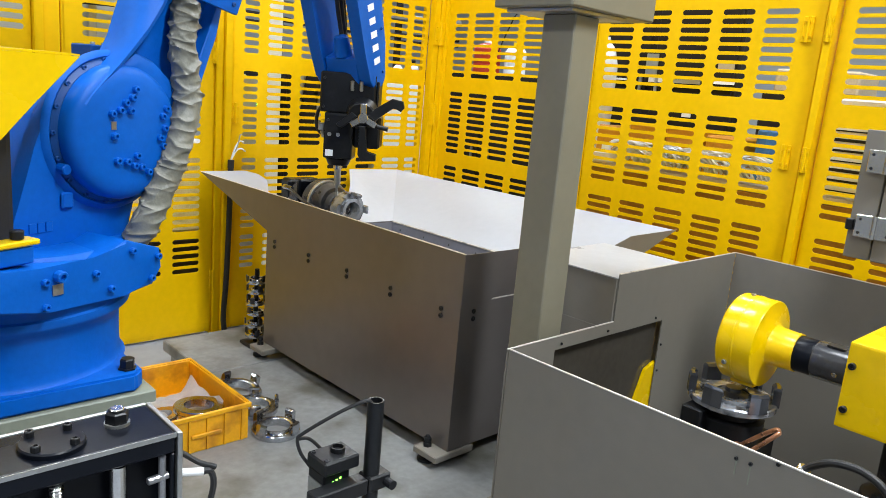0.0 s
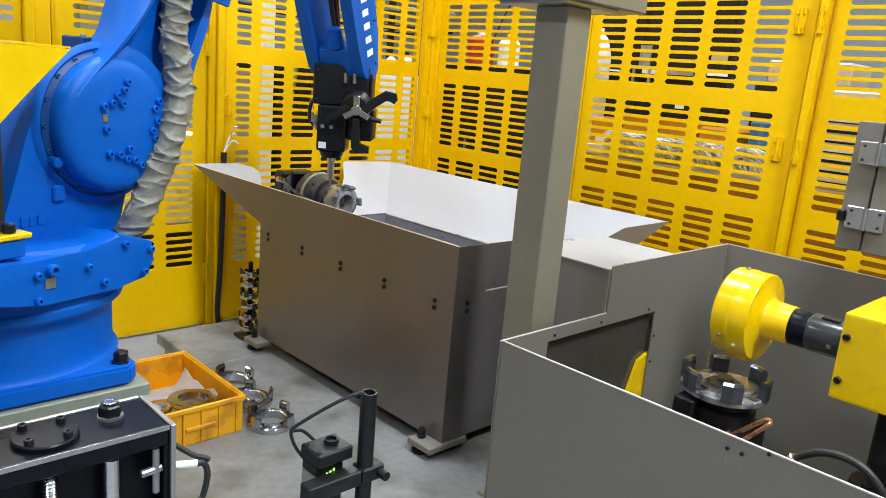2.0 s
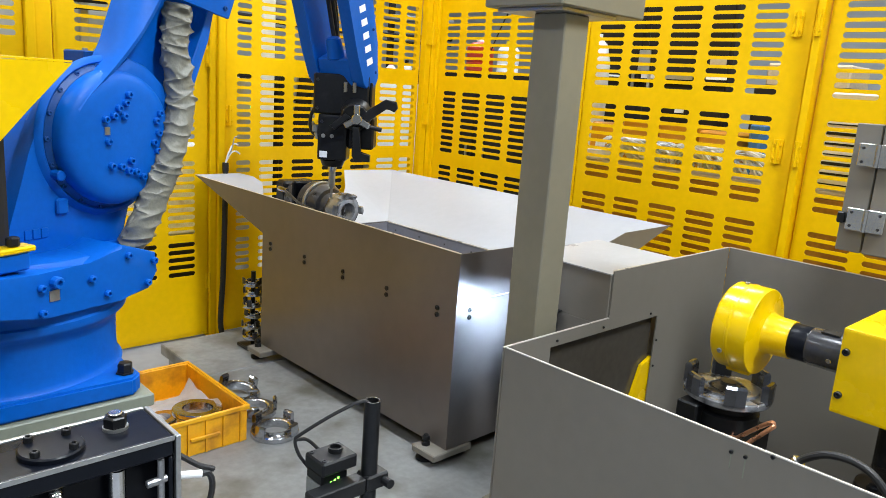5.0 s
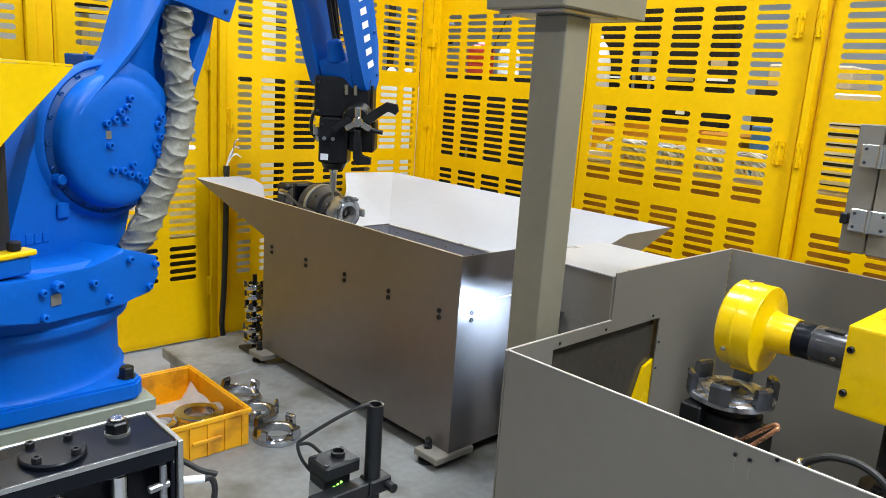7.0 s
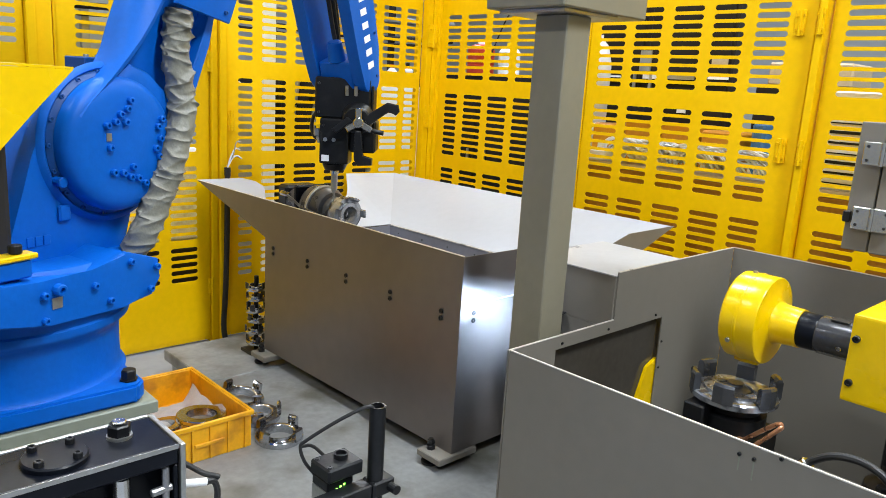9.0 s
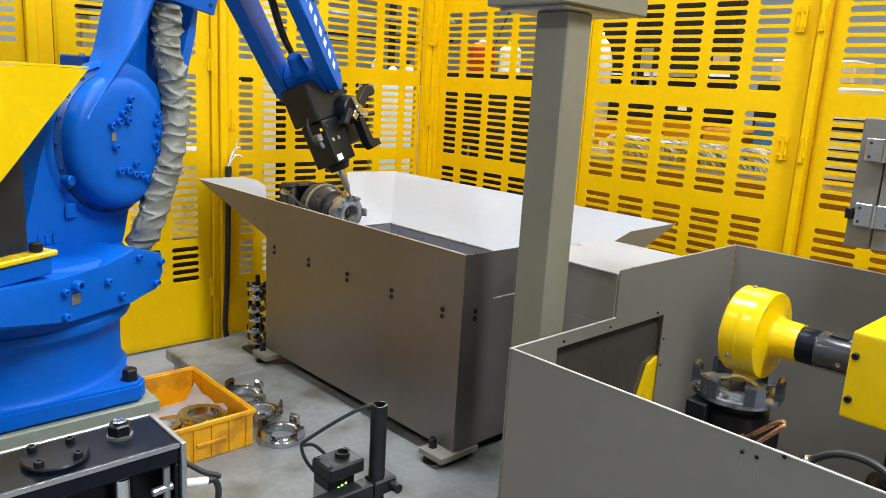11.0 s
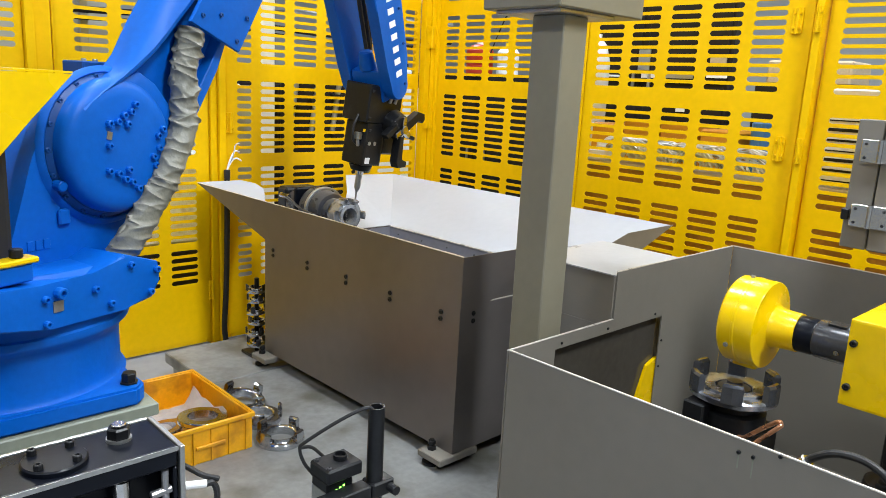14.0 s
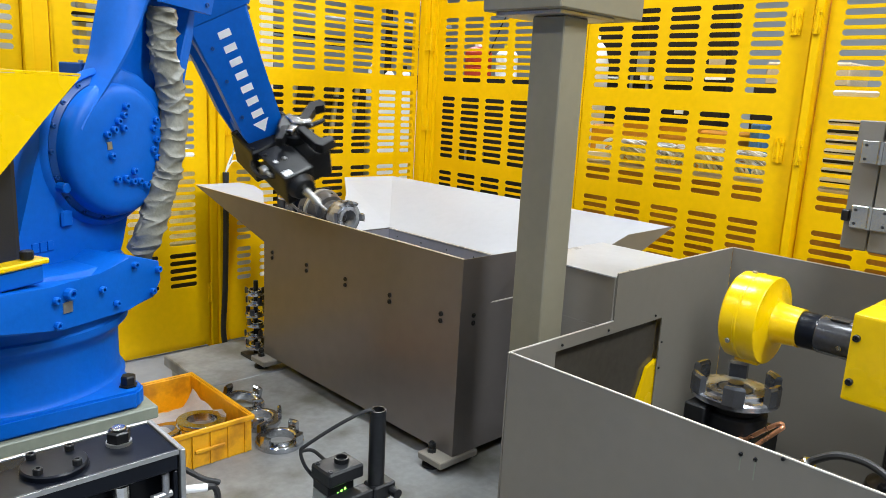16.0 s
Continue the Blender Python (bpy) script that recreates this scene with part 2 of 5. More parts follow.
def prism(poly, y0, y1, bevel=0.0, seg=2):
    """A plate with outline poly in (x, z), from y0 to y1."""
    bm = bmesh.new()
    a = [bm.verts.new((x, y0, z)) for x, z in poly]
    b = [bm.verts.new((x, y1, z)) for x, z in poly]
    k = len(poly)
    bm.faces.new(a)
    bm.faces.new(b)
    for i in range(k):
        bm.faces.new((a[i], a[(i + 1) % k], b[(i + 1) % k], b[i]))
    if bevel:
        rim = [e for e in bm.edges if abs(e.verts[0].co.y - e.verts[1].co.y) < 1e-6]
        bmesh.ops.bevel(bm, geom=rim, offset=bevel, segments=seg, profile=0.6, affect="EDGES")
    return bm


def quad_sheet(pts, thick):
    """A flat sheet through points in order, thickened along its normal."""
    bm = bmesh.new()
    P = [Vector(p) for p in pts]
    n = (P[1] - P[0]).cross(P[2] - P[0]).normalized() * thick
    a = [bm.verts.new(p) for p in P]
    b = [bm.verts.new(p + n) for p in P]
    k = len(P)
    bm.faces.new(a)
    bm.faces.new(b)
    for i in range(k):
        bm.faces.new((a[i], a[(i + 1) % k], b[(i + 1) % k], b[i]))
    return bm


def add_bolt(bm, p, d, r=0.008, h=0.012):
    """A socket cap screw standing at p along d."""
    p, d = Vector(p), Vector(d).normalized()
    add_revolve(bm, [(r, 0), (r, h * 0.85), (r * 0.85, h), (r * 0.5, h), (r * 0.45, h * 0.5), (0, h * 0.5)], p, p + d, 10)
    return bm


def bolt(p, d, r=0.008, h=0.012):
    return add_bolt(bmesh.new(), p, d, r, h)


def add_hex(bm, p, r, h):
    add_revolve(bm, [(0, 0), (r, 0), (r, h * 0.85), (r * 0.85, h), (0, h)], p, Vector(p) + Vector((0, 0, 1)), 6)
    return bm


# ---- setting: hall, floor, fence ----
def structure(ob, label, category):
    return tagged(ob, label, category, kind="structure")


structure(mesh_ob("floor", box(-9, 14, -9, 14, -0.44, -0.14), CONCRETE), "blue-grey painted concrete hall floor, slightly scuffed", "floor")
structure(mesh_ob("wall_north", box(-9, 14, 12.0, 12.2, -0.14, 5.2), WALL), "pale grey painted hall wall", "wall")
structure(mesh_ob("wall_south", box(-9, 14, -7.2, -7.0, -0.14, 5.2), WALL), "pale grey painted hall wall", "wall")
structure(mesh_ob("wall_east", box(11.0, 11.2, -7.0, 12.0, -0.14, 5.2), WALL), "pale grey painted hall wall", "wall")
structure(mesh_ob("wall_west", box(-7.2, -7.0, -7.0, 12.0, -0.14, 5.2), WALL), "pale grey painted hall wall", "wall")
structure(mesh_ob("ceiling", box(-9, 14, -9, 14, 5.2, 5.4), WALL), "pale grey hall ceiling", "ceiling")
for lx in (-2.5, 1.3, 5.0):
    for ly in (-1.5, 2.2, 6.0):
        lum = thing("ceiling_light", lx, ly, 4.72, "long white ceiling light fitting hung over the cell", "ceiling light", "hall ceiling lights")
        part("housing", box(-0.28, 0.28, -0.8, 0.8, 0.03, 0.1, 0.01), WHITE, lum)
        part("diffuser", box(-0.26, 0.26, -0.78, 0.78, 0.0, 0.028), LAMP_GLOW, lum, "glowing diffuser")
        part("hanger", rod((0, 0, 0.1), (0, 0, 0.48), 0.01), DULL_STEEL, lum)

# steel base plate: broad near part and a narrower far part
base_bm = bmesh.new()
add_box(base_bm, 0.45, 2.75, -0.5, 2.62, -0.05, 0.0, 0.004)
add_box(base_bm, 1.27, 2.75, 2.624, 3.07, -0.05, 0.0, 0.004)
add_box(base_bm, 1.29, 2.7, -0.45, 3.03, -0.139, -0.051)
structure(mesh_ob("base_plate", base_bm, PLATE), "scuffed grey steel machine base plate on the floor", "base plate")


def slotted_panel(u0, u1, z0, z1, cols, rows, pitch=0.0352, slot=0.0215, thick=0.003):
    """A sheet in (u, z) with rounded slots: cols of (u from, u to), rows of (top, count)."""
    bm = bmesh.new()
    ub = sorted({u0, u1, *[v for c in cols for v in c]})
    cells = []
    for top, count in rows:
        for k in range(count):
            zc = top - slot / 2 - k * pitch
            if zc - pitch / 2 > z0 and zc + pitch / 2 < z1:
                cells.append((zc - pitch / 2, zc + pitch / 2))
    zb = sorted({round(v, 5) for v in (z0, z1, *[v for c in cells for v in c])})
    cellset = {(round(a, 5), round(b, 5)) for a, b in cells}
    colset = {tuple(c) for c in cols}
    for a, b in zip(ub, ub[1:]):
        solid_from = None
        for c, d in zip(zb, zb[1:]):
            if d - c < 1e-4:
                continue
            if (a, b) in colset and (c, d) in cellset:
                r, zc = slot / 2, (c + d) / 2
                ring = [(b - r + r * math.cos(q), zc + r * math.sin(q)) for q in (-1.57, -0.785, 0, 0.785, 1.57)]
                ring += [(a + r + r * math.cos(q), zc + r * math.sin(q)) for q in (1.57, 2.356, 3.1416, 3.927, 4.712)]
                loops = []
                for y in (0.0, thick):
                    o = [bm.verts.new((x, y, z)) for x, z in ((b, c), (b, d), (a, d), (a, c))]
                    i = [bm.verts.new((x, y, z)) for x, z in ring]
                    loops.append(i)
                    bm.faces.new((o[0], o[1], i[4], i[3], i[2], i[1], i[0]))
                    bm.faces.new((o[1], o[2], i[5], i[4]))
                    bm.faces.new((o[2], o[3], i[9], i[8], i[7], i[6], i[5]))
                    bm.faces.new((o[3], o[0], i[0], i[9]))
                for k in range(10):
                    bm.faces.new((loops[0][k], loops[0][(k + 1) % 10], loops[1][(k + 1) % 10], loops[1][k]))
            else:
                for y in (0.0, thick):
                    bm.faces.new([bm.verts.new((x, y, z)) for x, z in ((a, c), (b, c), (b, d), (a, d))])
    bmesh.ops.remove_doubles(bm, verts=bm.verts, dist=1e-5)
    return bm


ROWS = [(2.015, 10), (1.597, 10), (1.176, 10), (0.762, 10), (0.34, 5)]
ROWS_L = [(2.035, 10), (1.615, 10), (1.194, 10), (0.79, 10), (0.415, 5)]
S = 1.0635
YF, XF, FTOP, FBOT = 3.417, 3.101, 2.4, -0.13


def up(z):
    return 1.2 + (z - 1.2) * S


fence = thing("safety_fence", XF, YF, -0.14, "yellow slotted sheet-steel safety fence round the cell", "safety fence")


def place(ob, m):
    ob.matrix_world = m
    ob.parent = fence
    ob.matrix_parent_inverse = fence.matrix_basis.inverted()
    return ob


def fence_panel(m, u0, u1, cols, rows, label=""):
    """A framed, slotted fence leaf; m maps (u, depth away from the cell, z)."""
    u0, u1 = u0 * S, u1 * S
    cols = [(a * S, b * S) for a, b in cols]
    rows = [(up(z), k) for z, k in rows]
    sheet = place(part("panel", slotted_panel(u0 + 0.012, u1 - 0.012, FBOT + 0.02, FTOP, cols, rows, 0.0352 * S, 0.0215 * S), YELLOW, None, label), m)
    for a, b in ((u0, u0 + 0.03), (u1 - 0.03, u1)):
        part("frame_upright", box(a, b, 0.0045, 0.034, FBOT, FTOP, 0.003), YELLOW, sheet)
    for a, b in ((FBOT, FBOT + 0.035), (FTOP - 0.03, FTOP)):
        part("frame_rail", box(u0 + 0.031, u1 - 0.031, 0.0045, 0.034, a, b, 0.003), YELLOW, sheet)


def fence_post(x, y, w, d):
    post = place(part("post", box(-w / 2, w / 2, -d / 2, d / 2, 0.006, FTOP + 0.2, 0.007, seg=2), YELLOW, None), pose(x, y, -0.14))
    part("foot_plate", box(-w / 2 - 0.012, w / 2 + 0.012, -d / 2 - 0.008, d / 2 + 0.008, 0, 0.0055), YELLOW, post)


def fence_hinge(x, y, z, rz, length=0.1, wide=1.0):
    """Two screwed leaves on a pin; wide stretches the leaves sideways."""
    bm = box(-0.02 * wide, -0.004, -0.006, -0.001, -length / 2, length / 2, 0.002)
    add_box(bm, 0.004, 0.02 * wide, -0.006, -0.001, -length / 2, length / 2, 0.002)
    add_rod(bm, (0, -0.006, -length / 2), (0, -0.006, length / 2), 0.007, seg=10)
    h = place(part("hinge", bm, YELLOW, None), pose(x, y, z, 0, 0, rz))
    for dz in (-0.28 * length, 0.28 * length):
        for dx in (-0.013 * wide, 0.013 * wide):
            part("screw", bolt((dx, -0.006, dz), (0, -1, 0), 0.0055, 0.004), YELLOW, h)


ML = Matrix.Translation((0, YF, 0))
MR = Matrix.Translation((XF, 0, 0)) @ Matrix.Rotation(radians(-90), 4, "Z")
fence_panel(ML, -1.2, 0.83, [(-0.9, -0.76), (-0.71, -0.57), (-0.52, -0.38), (-0.33, -0.19), (-0.14, 0.0), (0.06, 0.2), (0.26, 0.4), (0.46, 0.6), (0.66, 0.795)], ROWS_L)
fence_panel(ML, 0.925, 1.565, [(1.003, 1.136), (1.187, 1.32), (1.371, 1.5)], ROWS_L)
fence_panel(ML, 1.64, 2.825, [(1.704, 1.78), (1.826, 1.961), (2.008, 2.14), (2.19, 2.322), (2.37, 2.5), (2.548, 2.668), (2.708, 2.796)], ROWS_L)
fence_post(0.892, YF - 0.008, 0.036, 0.05)
fence_post(0.946, YF + 0.02, 0.064, 0.05)
fence_post(1.684, YF + 0.014, 0.034, 0.05)
fence_post(1.722, YF - 0.004, 0.036, 0.05)
fence_post(3.031, YF - 0.012, 0.04, 0.05)
fence_post(3.076, YF - 0.016, 0.042, 0.05)
fence_post(XF + 0.006, YF - 0.025 - 0.02, 0.05, 0.034)
# the panels along y: u runs towards the camera, so u = -y
fence_panel(MR, -3.165, -2.165, [(-3.102, -3.0), (-2.952, -2.812), (-2.77, -2.632), (-2.59, -2.452), (-2.408, -2.27)], ROWS)
fence_panel(MR, -2.14, -1.128, [(-2.084, -1.948), (-1.906, -1.771), (-1.722, -1.586), (-1.541, -1.408), (-1.363, -1.236)], ROWS, "closed slotted door leaf")
fence_panel(MR, -1.086, 0.9, [(-1.033, -0.876), (-0.83, -0.69), (-0.64, -0.5), (-0.45, -0.31), (-0.26, -0.12), (-0.07, 0.07), (0.12, 0.26), (0.31, 0.45), (0.5, 0.64)], ROWS)
fence_post(XF - 0.005, 1.177, 0.07, 0.031)
fence_post(XF + 0.03, 2.152 * S, 0.05, 0.02)
for hz in (0.25, 1.046, 1.52):
    fence_hinge(XF - 0.001, 1.195 * S, up(hz), -90)
    fence_hinge(XF - 0.041, 1.177, up(hz), -90, 0.1, 0.7)
for hz in (0.31, 1.03, 1.5):
    fence_hinge(3.053, YF - 0.0415, hz, 0, 0.13, 2.1)
for hz in (0.21, 1.26):
    fence_hinge(1.568 * S, YF - 0.001, up(hz), 0)
fence_hinge(1.665 * S, YF - 0.001, up(1.0), 0)

# ---- collecting basin in the middle ----
BX0, BX1, BY0, BY1, BB, BR = 1.57, 2.25, 1.54, 2.722, 0.545, 0.705
RX, RY = 2.745, 3.36


def add_basin():
    th = thing("collecting_basin", 1.87, 2.13, 0, "grey sheet-metal collecting basin with white-lined sloping flares", "basin")

    def P(x, y, z):
        return (x - 1.87, y - 2.13, z)
    t = 0.004
    zb = 0.05
    # one flat near side with its wing under the far flare
    part("side_panel", quad_sheet([P(BX0, BY0, zb), P(BX0, BY0, BR), P(BX0, RY, BR), P(BX0, BY1, BB), P(BX0, BY1, zb)], -t), STEEL_SHEET, th, "dull grey-brown sheet side with a pointed wing")
    part("side_edge", box(BX0 - 0.0005 - 1.87, BX0 + t + 0.0005 - 1.87, BY0 - 2.13, RY - 2.13, BR + 0.0005, BR + 0.003), EDGE, th)
    part("side_panel", quad_sheet([P(BX1, BY0, zb), P(BX1, BY1, zb), P(BX1, BY1, BB), P(BX1, BY0, BB)], t), STEEL_SHEET, th)
    part("end_panel", quad_sheet([P(BX0 + t, BY0 + 0.004, zb), P(BX1, BY0 + 0.004, zb), P(BX1, BY0 + 0.004, BB), P(BX0 + t, BY0 + 0.004, BB)], t), STEEL_SHEET, th)
    part("end_edge", box(BX0 + 0.01 - 1.87, BX1 - 1.87, BY0 + 0.003 - 2.13, BY0 + 0.009 - 2.13, BB + 0.0005, BB + 0.003), EDGE, th)
    part("end_panel", quad_sheet([P(BX0 + t, BY1, zb), P(BX1, BY1, zb), P(BX1, BY1, BB), P(BX0 + t, BY1, BB)], -t), STEEL_SHEET, th)
    # near end: upright wall cut on a slant at the chute
    part("end_wall", quad_sheet([P(BX0 + 0.0005, BY0 - 0.002, BR), P(BX0 + 0.0005, BY0 - 0.002, BB - 0.006), P(1.69, BY0 - 0.002, BB - 0.006), P(1.806, BY0 - 0.002, 0.611), P(1.83, BY0 - 0.002, BR)], -0.003), STEEL_SHEET, th, "slant-cut grey end wall")
    part("end_lip", quad_sheet([P(RX + 0.02, BY0 - 0.023, BR + 0.003), P(2.434, BY0 - 0.023, BR), P(2.334, BY0 - 0.023, 0.679), P(2.3, BY0 - 0.023, 0.555), P(2.56, BY0 - 0.023, 0.636)], 0.003), GREY, th, "grey underside lip")
    for nm, o, mtl, lab in (("flare_outer", -0.004, STEEL_SHEET, "outer grey skin of the flare"), ("flare_lining", 0.0, WHITE_SHEET, "bright white inner lining")):
        def Q(x, y, z):
            return P(x, y, z + o)
        part(nm, quad_sheet([Q(BX1, BY1, BB), Q(BX1, BY0, BB), Q(RX, BY0 - 0.02, BR), Q(RX, RY - 0.05, BR)], 0.003), mtl, th, lab)
        part(nm, quad_sheet([Q(BX0 + 0.006, BY1, BB), Q(BX0 + 0.1, BY1, BB), Q(1.735, 3.0, 0.616), Q(1.86, 3.24, 0.674), Q(1.85, 3.31, 0.693), Q(1.8, RY, BR), Q(BX0 + 0.006, RY, BR)], 0.003), mtl, th, lab)
        part(nm, quad_sheet([Q(BX1 - 0.3, BY1, BB), Q(BX1, BY1, BB), Q(RX, RY - 0.05, BR), Q(2.44, RY, BR), Q(2.3, 3.15, 0.652)], 0.003), mtl, th, lab)
    part("inner_wall", box(BX0 + 0.005 - 1.87, BX0 + 0.008 - 1.87, BY0 + 0.01 - 2.13, BY1 - 2.13, 0.44, BR - 0.004), WHITE_SHEET, th)
    bm = bmesh.new()
    add_box(bm, BX0 - 1.86, BX1 - 1.875, BY0 - 2.115, BY1 - 2.136, 0.42, 0.43)
    part("tray_floor", bm, DARK_STEEL, th, "dark steel tray floor")
    part("tub_wall", box(BX1 - 0.007 - 1.87, BX1 - 0.003 - 1.87, BY0 + 0.01 - 2.13, BY1 - 0.008 - 2.13, 0.431, 0.542), TUB, th, "lilac-grey inner tub wall")
    part("tub_wall", box(BX0 + 0.011 - 1.87, BX1 - 0.008 - 1.87, BY1 - 0.0075 - 2.13, BY1 - 0.0045 - 2.13, 0.431, 0.542), TUB, th, "lilac-grey inner tub wall")
    part("tub_edge", box(BX1 - 0.0085 - 1.87, BX1 - 0.0005 - 1.87, BY0 + 0.01 - 2.13, BY1 - 0.008 - 2.13, 0.5425, 0.547), EDGE, th, "bright folded seam")
    for k in range(7):
        part("rivet", bolt(P(BX1 - 0.007, BY0 + 0.09 + k * 0.17, 0.515), (-1, 0, 0), 0.004, 0.002), DARK_STEEL, th)
    part("end_panel", box(1.66 - 1.87, 1.829 - 1.87, BY0 + 0.0045 - 2.13, BY0 + 0.008 - 2.13, BB + 0.004, BR - 0.004), STEEL_SHEET, th)
    for k in range(5):
        yy = 2.655 - k * 0.2575
        for zz in (0.512, 0.489):
            part("screw", bolt(P(BX0 + 0.001, yy, zz), (-1, 0, 0), 0.0085, 0.006), BLACK, th)
    for zz in (0.518, 0.493):
        part("screw", bolt(P(BX0 + 0.06, BY0 + 0.003, zz), (0, -1, 0), 0.0085, 0.006), BLACK, th)
    for fx, fy in ((BX0 + 0.02, BY0 + 0.04), (BX0 + 0.02, BY1 - 0.05), (BX1 - 0.03, BY0 + 0.04), (BX1 - 0.03, BY1 - 0.05)):
        foot = part("foot", box(fx - 1.87 - 0.08, fx - 1.87 + 0.09, fy - 2.13 - 0.05, fy - 2.13 + 0.06, 0.026, 0.049, 0.003), GREY, th, "grey levelling foot plate")
        bx, by = fx - 1.87 - 0.045, fy - 2.13 + 0.03
        bm = rod((bx, by, 0.0), (bx, by, 0.085), 0.008, seg=10)
        add_hex(bm, (bx, by, 0.049), 0.015, 0.014)
        add_hex(bm, (bx, by, 0.069), 0.013, 0.012)
        add_revolve(bm, [(0, 0), (0.03, 0), (0.03, 0.008), (0.012, 0.014), (0, 0.014)], (bx, by, 0.0), (bx, by, 1))
        part("levelling_bolt", bm, BLACK, foot)
    part("under_frame", box(BX0 + 0.05 - 1.87, BX1 - 0.05 - 1.87, BY0 + 0.06 - 2.13, BY1 - 0.06 - 2.13, 0.049, 0.08), BLACK, th)


add_basin()

# chute cabinet between basin and enclosure
chute = thing("chute_cabinet", 2.0, 1.34, 0, "grey chute cabinet with pale top beside the basin", "cabinet")
part("body", box(-0.173, 0.233, -0.127, 0.155, 0.0, 0.5363, 0.001), GREY, chute)
part("upper_body", box(-0.173, 0.233, -0.175, 0.155, 0.5366, 0.694, 0.001), GREY, chute)
part("top_sheet", box(-0.176, 0.236, -0.176, 0.158, 0.695, 0.6985), PALE_TOP, chute, "pale top sheet")

# ---- column with its head ----
col = thing("steel_column", 1.588, 1.252, 0, "square olive-grey painted steel column carrying a box head", "column")
part("post", box(-0.053, 0.046, -0.053, 0.053, 0.012, 1.405, 0.008, seg=3), COLUMN_PAINT, col)
part("base_flange", box(-0.075, 0.075, -0.07, 0.066, 0, 0.012, 0.002), COLUMN_PAINT, col)
part("head", box(-0.12, 0.24, -0.09, 0.17, 1.415, 1.55, 0.004), COLUMN_PAINT, col, "grey box head")
part("head_plate", box(-0.1, 0.13, -0.075, 0.14, 1.405, 1.415, 0.002), DULL_STEEL, col)

# ---- grinding enclosure ----
EX, EY, EB = 1.367, 1.159, 2.558


def add_enclosure():
    th = thing("machine_enclosure", EX, EY, 0, "open-topped grey sheet-metal grinding enclosure", "enclosure")
    e = 0.004
    part("front_panel", box(0, e, -1.5, -e, 0.0, 0.564), GREY, th, "plain grey front sheet")
    part("front_edge", box(-0.0005, e + 0.0005, -1.5, -e - 0.001, 0.5645, 0.567), EDGE, th, "bare bright cut edge")
    # side wall with a hatch opening and a step up in its height
    hx0, hx1, hz0, hz1 = 0.195, 0.747, 0.2, 0.525
    step = 0.466
    part("side_panel", box(0, hx0, 0, e, 0, 0.562), GREY, th)
    part("side_panel", box(hx0, hx1, 0, e, 0, hz0), GREY, th)
    part("side_panel", box(hx0, step, 0, e, hz1, 0.562), GREY, th)
    part("side_panel", box(step, hx1, 0, e, hz1, 0.707), GREY, th)
    part("side_panel", box(hx1, EB - EX, 0, e, 0, 0.707), GREY, th)
    part("side_edge", box(0, step, -0.0005, e + 0.0005, 0.5625, 0.565), EDGE, th)
    part("side_edge", box(step, EB - EX, -0.0005, e + 0.0005, 0.7075, 0.71), EDGE, th)
    part("back_panel", box(EB - EX, EB - EX + e, -1.5, -0.001, 0, 0.707), GREY, th)
    part("back_edge", box(EB - EX - 0.0005, EB - EX + e + 0.0005, -1.5, -0.001, 0.7075, 0.71), EDGE, th)
    part("floor_sheet", box(e, EB - EX - 0.001, -1.5, -0.001, 0.002, 0.02), GREY, th)
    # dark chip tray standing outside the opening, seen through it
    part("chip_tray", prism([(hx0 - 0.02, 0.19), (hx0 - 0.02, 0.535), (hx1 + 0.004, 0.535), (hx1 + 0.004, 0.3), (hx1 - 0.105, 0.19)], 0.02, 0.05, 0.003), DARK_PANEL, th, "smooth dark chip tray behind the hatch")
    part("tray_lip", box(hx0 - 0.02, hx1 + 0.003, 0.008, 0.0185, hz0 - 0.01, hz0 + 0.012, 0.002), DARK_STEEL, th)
    part("yellow_stop", prism([(hx1 - 0.11, 0.2), (hx1 - 0.045, 0.36), (hx1 + 0.01, 0.38), (hx1 + 0.01, 0.2)], 0.007, 0.019, 0.002), YELLOW_GLOSS, th, "yellow stop plate")
    for sx, sz in ((0.22, 0.54), (0.44, 0.54), (0.7, 0.54), (0.757, 0.44), (0.757, 0.35)):
        part("screw", bolt((sx, -0.001, sz), (0, -1, 0), 0.004, 0.003), BLACK, th)
    for sy, sz in ((-0.612, 0.539), (-0.641, 0.540), (-0.691, 0.562)):
        part("screw", bolt((-0.001, sy, sz), (-1, 0, 0), 0.004, 0.004), BLACK, th)
    for sy, sz, drop in ((-0.612, 0.539, 0.035), (-0.641, 0.540, 0.045)):
        part("oil_drip", box(-0.0006, -0.0001, sy - 0.0012, sy + 0.0012, sz - drop, sz - 0.004), PLINTH, th, "dried oil drip")



add_enclosure()


